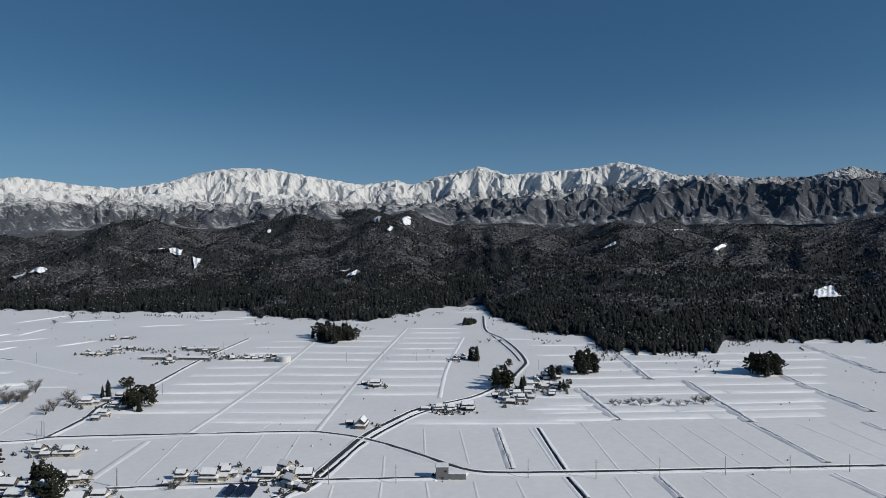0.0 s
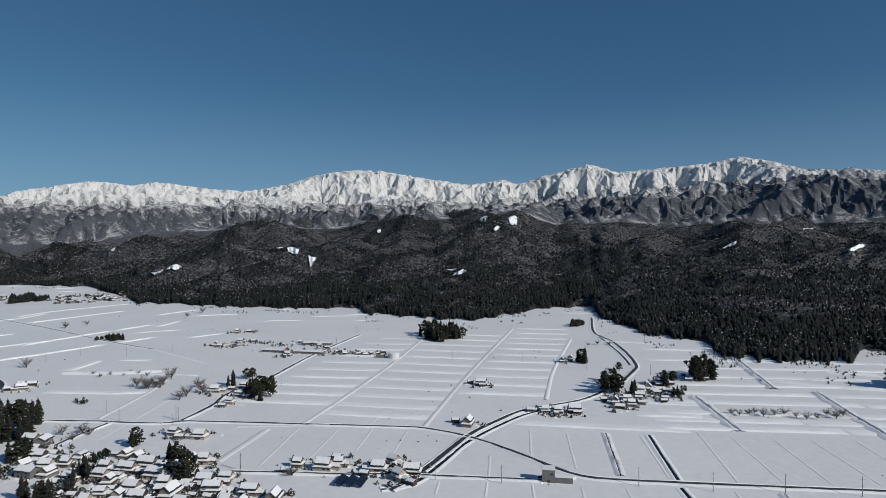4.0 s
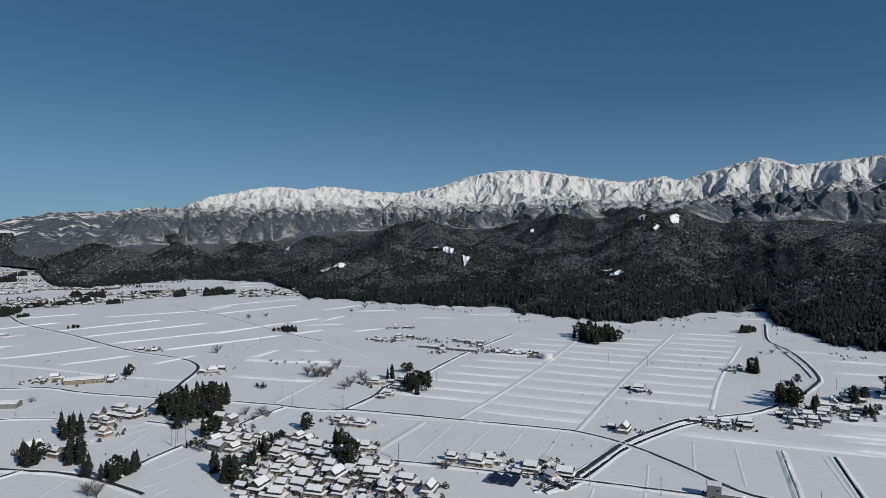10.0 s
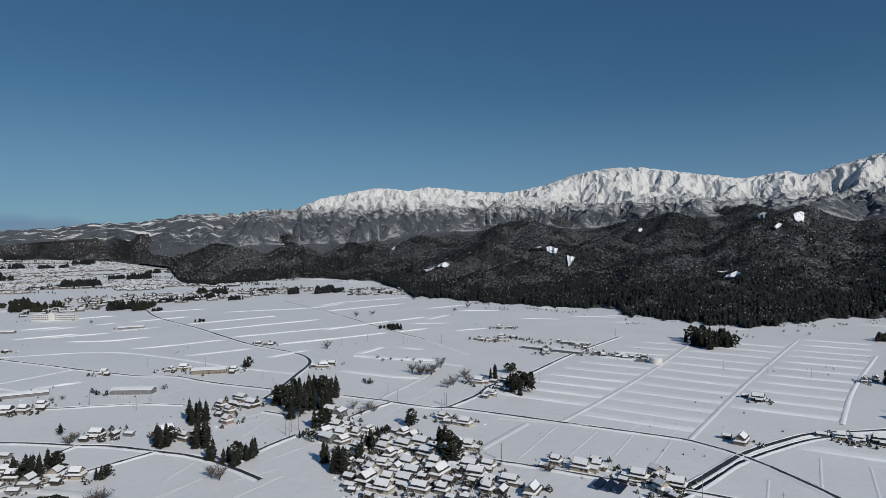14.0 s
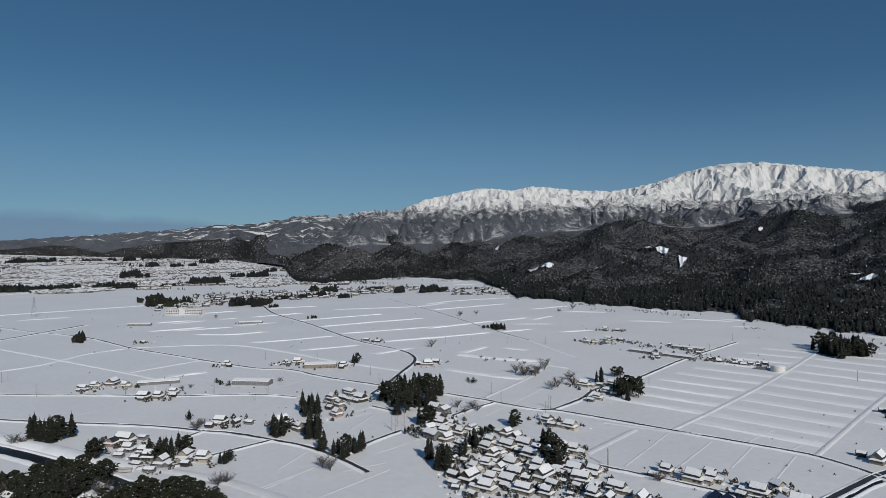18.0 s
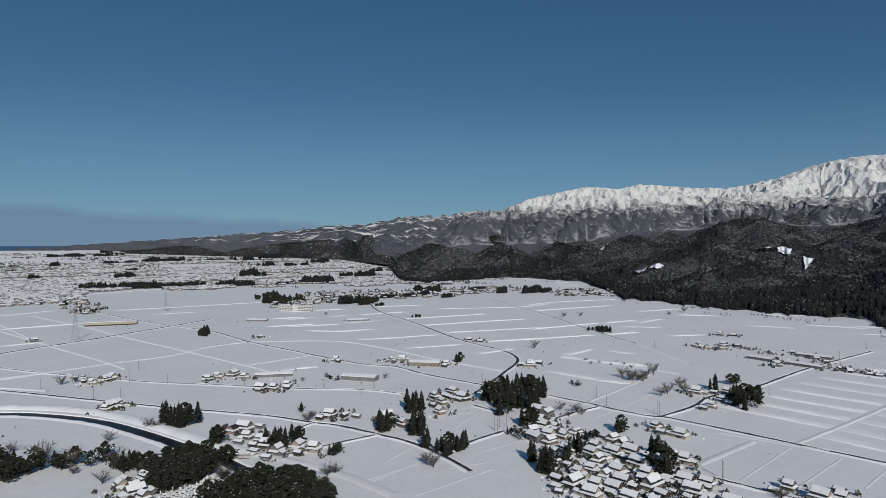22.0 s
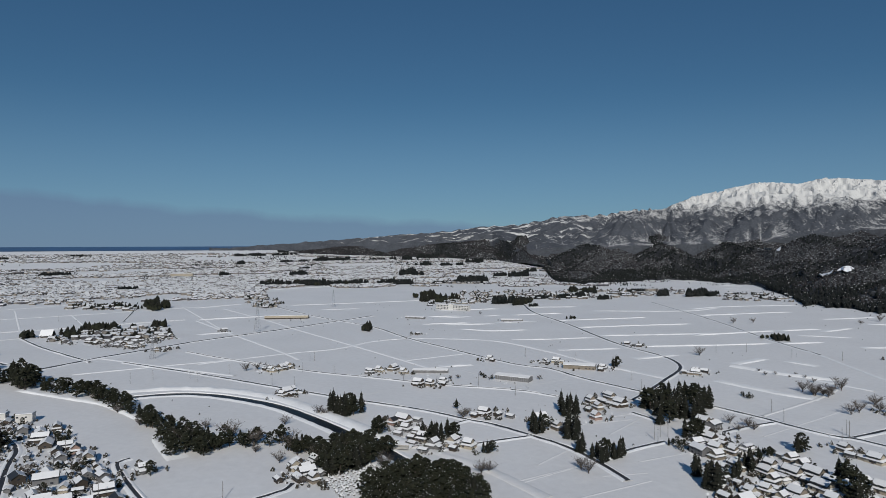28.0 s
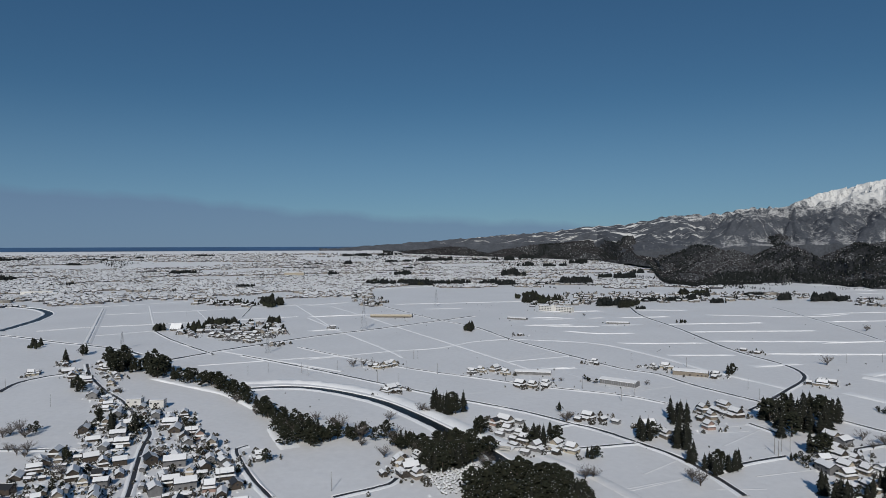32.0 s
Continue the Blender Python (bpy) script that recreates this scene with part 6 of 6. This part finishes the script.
poles([(-662, 266), (-723, 205), (-680, 149), (-699, 129), (-826, 201), (-822, 206), (-633, 718), (-624, 767), (-561, 775), (-520, 816)])
poles([(-601, 328), (-563, 366), (-366, 354), (-374, 358)])
poles([(-782, 95), (-791, 126), (-758, 58), (-777, 52), (-789, 14), (-778, -9), (-757, 175), (-787, 139)])
poles([(-376, 366), (-374, 372), (-505, 466), (-548, 491), (-544, 339), (-612, 284)])
poles([(-777, -254), (-681, -186), (-557, -113), (-530, -48), (-424, -22), (-1486, -145), (-1100, -47)])
poles([(-395, 44), (-726, 468), (-672, 510), (-2236, 910)])
# pylons
pylon(-1036, -189, 26)
pylon(-1152, 188, 48)
pylon(-1530, 431, 42)
pylon(-936, 16, 30)
# houses
houses("farmhouse", 0, [(-267, 455), (-335, 600), (-466, 910), (-72, 675), (-67, 523)])
houses("cottage", 0, [(-292, 460), (-302, 588), (-297, 559), (-315, 622), (-477, 869), (-346, 809), (-522, 1008), (-505, 1019), (-244, 405)])
houses("cottage", 0, [(-168, 408), (-141, 414), (-4, 574), (7, 573), (87, 649), (74, 608), (63, 599), (15, 821), (26, 837), (156, 743), (104, 670)])
houses("farmhouse", 0, [(-149, 406), (-112, 409), (-89, 407), (22, 579), (115, 709)])
houses("cottage", 30, [(-105, 422), (65, 716), (-95, 396)])
houses("cottage", -4, [(-265, 329), (-264, 341), (-272, 358), (-291, 380), (-281, 399), (-230, 380), (-223, 360), (-251, 338), (-235, 360), (-244, 320), (-206, 324),
    (-184, 340), (-176, 343), (-371, 409), (-349, 401), (-323, 383), (-234, 404)])
houses("farmhouse", -4, [(-256, 313), (-275, 380), (-267, 390), (-213, 369), (-238, 338), (-234, 324), (-238, 307), (-219, 319), (-178, 358), (-159, 350), (-352, 392),
    (-333, 377), (-223, 347)])
houses("town_house", -4, [(-323, 397), (-272, 366)])
houses("cottage", 0, [(-484, 398), (-465, 378), (-440, 355), (-429, 307), (-446, 300), (-487, 387), (-301, 348), (-299, 357)])
houses("farmhouse", 0, [(-492, 414), (-466, 404), (-456, 309), (-387, 424)])
houses("cottage", -31, [(-502, 192), (-479, 194), (-465, 199), (-449, 196), (-419, 220), (-431, 197), (-487, 285), (-642, 128), (-655, 140), (-777, 142), (-791, 165),
    (-720, 258), (-698, 280), (-623, 281), (-713, 245), (-729, 415), (-991, 424), (-751, 665), (-725, 665), (-545, 599), (-678, 466), (-613, 505), (-629, 299)])
houses("farmhouse", -31, [(-502, 201), (-432, 214), (-496, 276), (-647, 133), (-782, 156), (-719, 276), (-633, 271), (-539, 579), (-674, 481)])
houses("cottage", 0, [(60, 615), (72, 625), (99, 677), (114, 700), (90, 665), (117, 658), (105, 662)])
houses("shed", 0, [(157, 739), (68, 643), (109, 639)])
houses("shed", -20, [(-291, 845), (-278, 843), (-264, 841), (-252, 843), (-240, 841), (-231, 840), (-449, 918), (-430, 907), (-374, 920), (-355, 912), (-334, 895),
    (-389, 891), (-316, 876)])
houses("cottage", -20, [(-486, 873), (-468, 869), (-358, 833)])
houses("farmhouse", -20, [(-453, 883)])
houses("cottage", -12, [(-430, 94), (-421, 99), (-434, 109), (-408, 92), (-402, 100), (-470, 2), (-854, -253), (-1004, 22), (-1010, 39), (-1177, 135)])
houses("farmhouse", -12, [(-413, 98)])
# villages filled street by street
village(26, -4, [(-314, 366), (-321, 400), (-285, 415), (-254, 399), (-228, 403), (-205, 386), (-171, 328), (-261, 290), (-287, 329)], 9)
village(6, -4, [(-378, 401), (-374, 429), (-324, 391), (-318, 365), (-331, 359)], 9)
village(150, -6, [(-752, -174), (-741, -136), (-670, -111), (-622, -61), (-545, -47), (-493, -22), (-421, -12), (-383, -5), (-419, -151), (-455, -155), (-493, -145),
    (-529, -141), (-523, -121), (-588, -136), (-620, -121), (-695, -156)], 9)
village(22, -20, [(-947, -245), (-932, -195), (-788, -145), (-745, -151), (-752, -174), (-821, -201), (-857, -231)], 12)
village(90, -31, [(-1230, -158), (-1187, -98), (-1310, -87), (-1302, 28), (-1138, 58), (-1035, -3), (-1095, -73)], 9)
village(40, -31, [(-1771, -159), (-1857, -153), (-1871, -20), (-1641, -5)], 10)
village(240, -31, [(-1435, 628), (-1821, 932), (-1764, 1098), (-1647, 1423), (-1601, 1660), (-1417, 1469), (-1430, 1145), (-1454, 808)], 11)
village(50, -31, [(-1437, 1574), (-1246, 1753), (-1087, 1501), (-1255, 1424)], 11)
village(26, -31, [(-2048, 254), (-1784, 364), (-1539, 307), (-1559, 248)], 10)
# single buildings
pump_house(-1, 408, 0)
storage_tank(-203, 818, 0)
solar_array(-123, 385, 0)
long_barn(-374, 837, 5)
long_barn(-324, 832, 5)
long_barn(-341, 907, -2)
school(-1335, 662, -35)
warehouse(-609, 377, -35)
hall(-629, 483, -45)
long_works(-1333, 277, -71)
long_barn(-688, 311, -62)
long_barn(-1082, 665, -60)
snowy_orchard(-392, 127, 0)
temple(-1239, -137, -75)
blue_shed(-576, -107, -70)
apartment(-658, -109, -80)
apartment(-647, -88, -80)
long_barn(-1210, 513, -40)
factory(-2985, 170, -80)
long_block(-2291, -658, -88)
bridge(-440, 168, -58)
long_barn(-353, 93, -70)


# ---- the far town: roofs and trees beyond counting ----
def far_town():
    r = np.random.default_rng(12)
    n = 85000
    az = r.uniform(-112, -50, n)
    rad = 1900 + (4500 - 1900) * r.uniform(0, 1, n) ** 0.75
    xy = az_r(az, rad)
    across = np.stack([az * radians(1) * 2600, rad], -1)
    dens = fbm(across[:, 0] * 0.35, across[:, 1], 170, 4, False, 3)
    core = np.clip(1 - np.abs(rad - 2650) / 650, 0, 1) * np.clip((-62 - az) / 10, 0, 1)
    keep = (dens + r.normal(0, 0.06, n) > 0.06 - 0.34 * core) & (rad < foot_line(az) - 60) & ((rad > 2150 + 420 * (0.5 + swift(xy[:, 0], xy[:, 1], 330, 2, 21))) | (az < -80))
    far = np.array(FAR_SPOTS)
    trees = far[r.random(len(far)) < 0.75] + r.normal(0, 8, (1, 2))
    trees = np.repeat(trees, 3, axis=0) + r.normal(0, 5, (3 * len(trees), 2))
    th = r.uniform(4, 11, len(trees))
    cone_forest("hamlet_trees", trees, ground_z(trees[:, 0], trees[:, 1]) - 0.3, th, th * r.uniform(0.25, 0.5, len(trees)), "dark garden trees among the distant hamlets", NEEDLES, 3, 51)
    xy = np.vstack([xy[keep], far])
    m = len(xy)
    z = ground_z(xy[:, 0], xy[:, 1])
    w, d, h = r.uniform(3.5, 7.5, m), r.uniform(3.2, 5, m), r.uniform(2.6, 5.8, m)
    big = r.random(m) < 0.03
    w, d, h = np.where(big, w * 3, w), np.where(big, d * 2, d), np.where(big, h * 1.4, h)
    rise = np.where(big, 0.6, r.uniform(1.2, 2.4, m))
    th = r.choice([0.2, 1.77], m) + r.normal(0, 0.15, m) + 1.2
    c, s = np.cos(th), np.sin(th)

    def corner(ux, uy, uz):
        return np.stack([xy[:, 0] + c * ux - s * uy, xy[:, 1] + s * ux + c * uy, z + uz], -1)
    V = np.stack([corner(-w, -d, -1), corner(w, -d, -1), corner(w, d, -1), corner(-w, d, -1), corner(-w, -d, h), corner(w, -d, h), corner(w, d, h), corner(-w, d, h),
                  corner(-w, 0 * d, h + rise), corner(w, 0 * d, h + rise)], 1).reshape(-1, 3)
    wall = np.array([(0, 1, 5), (0, 5, 4), (1, 2, 6), (1, 6, 5), (2, 3, 7), (2, 7, 6), (3, 0, 4), (3, 4, 7), (4, 8, 7), (5, 6, 9)])
    first = np.arange(m)[:, None, None] * 10
    tagged(new("town_walls", fast_mesh("town_walls", V, (first + wall).reshape(-1, 3), FAR_WALL)), "walls of the distant town's crowded houses", "town", kind="stuff")
    o = 0.7
    k = rise / d
    V2 = np.stack([corner(-w - o, -d - o, h + 0.1 - o * k), corner(w + o, -d - o, h + 0.1 - o * k), corner(w + o, 0 * d, h + rise + 0.3), corner(-w - o, 0 * d, h + rise + 0.3),
                   corner(w + o, d + o, h + 0.1 - o * k), corner(-w - o, d + o, h + 0.1 - o * k)], 1).reshape(-1, 3)
    roof = np.array([(0, 1, 2), (0, 2, 3), (3, 2, 4), (3, 4, 5)])
    first = np.arange(m)[:, None, None] * 6
    tagged(new("town_roofs", fast_mesh("town_roofs", V2, (first + roof).reshape(-1, 3), ROOF_SNOW)), "snow-covered roofs of the distant town", "town", kind="stuff")


FAR_WALL = mat("far_walls", (0.22, 0.20, 0.175), 0.85, second=(0.06, 0.06, 0.07), scale=0.02, islands=True)
far_town()
r = np.random.default_rng(14)
n = 24000
az, rad = r.uniform(-112, -45, n), 2250 + (4500 - 2250) * r.uniform(0, 1, n) ** 0.8
xy = az_r(az, rad)
turned = xy @ np.array([[0.86, -0.51], [0.51, 0.86]])
clump = fbm(turned[:, 0] * 0.3, turned[:, 1], 120, 2, False, 8)
keep = (clump > np.where(az > -82, 0.17, 0.24)) & (rad < foot_line(az) - 20)
xy = xy[keep]
h = r.uniform(4, 10, len(xy))
cone_forest("far_groves", xy, ground_z(xy[:, 0], xy[:, 1]) - 0.5, h, h * 0.3, "dark windbreak trees scattered through the distant town", FOREST, 2, 15)


# ---- garden shrubs, hedges and heaps of cleared snow round the houses ----
def yard_growth():
    r = np.random.default_rng(21)
    spots, heaps = [], []
    for x, y, reach in BUILT:
        for k in range(r.integers(9, 18)):
            a, d = r.uniform(0, 6.28), reach * r.uniform(0.7, 1.9)
            (spots if r.random() < 0.6 else heaps).append((x + d * math.cos(a), y + d * math.sin(a)))
    low = len(spots)
    for x, y in FARMS:
        for k in range(r.integers(2, 6)):
            a, d = r.uniform(0, 6.28), r.uniform(9, 18)
            spots.append((x + d * math.cos(a), y + d * math.sin(a)))
    spots = np.array(spots)
    h = np.where(np.arange(len(spots)) < low, r.uniform(1.0, 3.6, len(spots)), r.uniform(2, 5, len(spots)))
    cone_forest("garden_shrubs", spots, ground_z(spots[:, 0], spots[:, 1]) - 0.2, h, h * r.uniform(0.35, 0.7, len(spots)), "dark garden shrubs and clipped pines in the snow", SHRUB, 3, 22)
    heaps = np.array(heaps)
    h = r.uniform(0.6, 1.6, len(heaps))
    cone_forest("snow_heaps", heaps, ground_z(heaps[:, 0], heaps[:, 1]) - 0.3, h, h * r.uniform(1.0, 1.9, len(heaps)), "heaps of shovelled snow beside the houses", BANK_SNOW, 1, 23)


yard_growth()


# ---- scrub, heaps and low steps where the plain meets the wooded hills ----
def foot_of_hills():
    r = np.random.default_rng(33)
    n = 5200
    az = r.uniform(-54, 36, n)
    rad = foot_line(az) - 6 - 150 * r.uniform(0, 1, n) ** 1.6
    xy = az_r(az, rad)
    keep = fbm(xy[:, 0], xy[:, 1], 60, 3, False, 6) > 0.12
    xy = xy[keep]
    h = r.uniform(0.8, 3.8, len(xy))
    half = len(xy) // 2
    cone_forest("foothill_scrub", xy[:half], ground_z(xy[:half, 0], xy[:half, 1]) - 0.2, h[:half], h[:half] * 0.5, "dark scrub at the foot of the hills", SHRUB, 2, 34)
    cone_forest("foothill_brush", xy[half:], ground_z(xy[half:, 0], xy[half:, 1]) - 0.2, h[half:], h[half:] * 0.4, "bare brush standing in the snow below the hills", BARE_WOOD, 2, 35)
    for k in range(24):
        a = r.uniform(-53, 34)
        q = foot_line(a) - r.uniform(15, 260)
        w = r.uniform(25, 110) / q * 57.3 / 2
        terrace([tuple(az_r(a - w, q)), tuple(az_r(a, q + r.uniform(-6, 6))), tuple(az_r(a + w, q + r.uniform(-14, 14)))])
    # lone bushes and heaps along field edges
    n = 1500
    az, rad = r.uniform(-95, 35, n), 380 + 1300 * r.uniform(0, 1, n)
    xy = az_r(az, rad)
    keep = (fbm(xy[:, 0], xy[:, 1], 90, 2, False, 13) > 0.2) & (rad < foot_line(az) - 20)
    xy = xy[keep]
    h = r.uniform(0.5, 1.9, len(xy))
    cone_forest("field_bushes", xy, ground_z(xy[:, 0], xy[:, 1]) - 0.15, h, h * 0.6, "small snow-flecked bushes on the field edges", SHRUB, 2, 36)


foot_of_hills()


# models that found no place are cleared away
for proto in [p for ps in list(PROTOTYPES.values()) + list(TREES.values()) for p in ps] + [POLE]:
    if not proto[1]:
        for ob in list(proto[0].children_recursive) + [proto[0]]:
            bpy.data.objects.remove(ob)
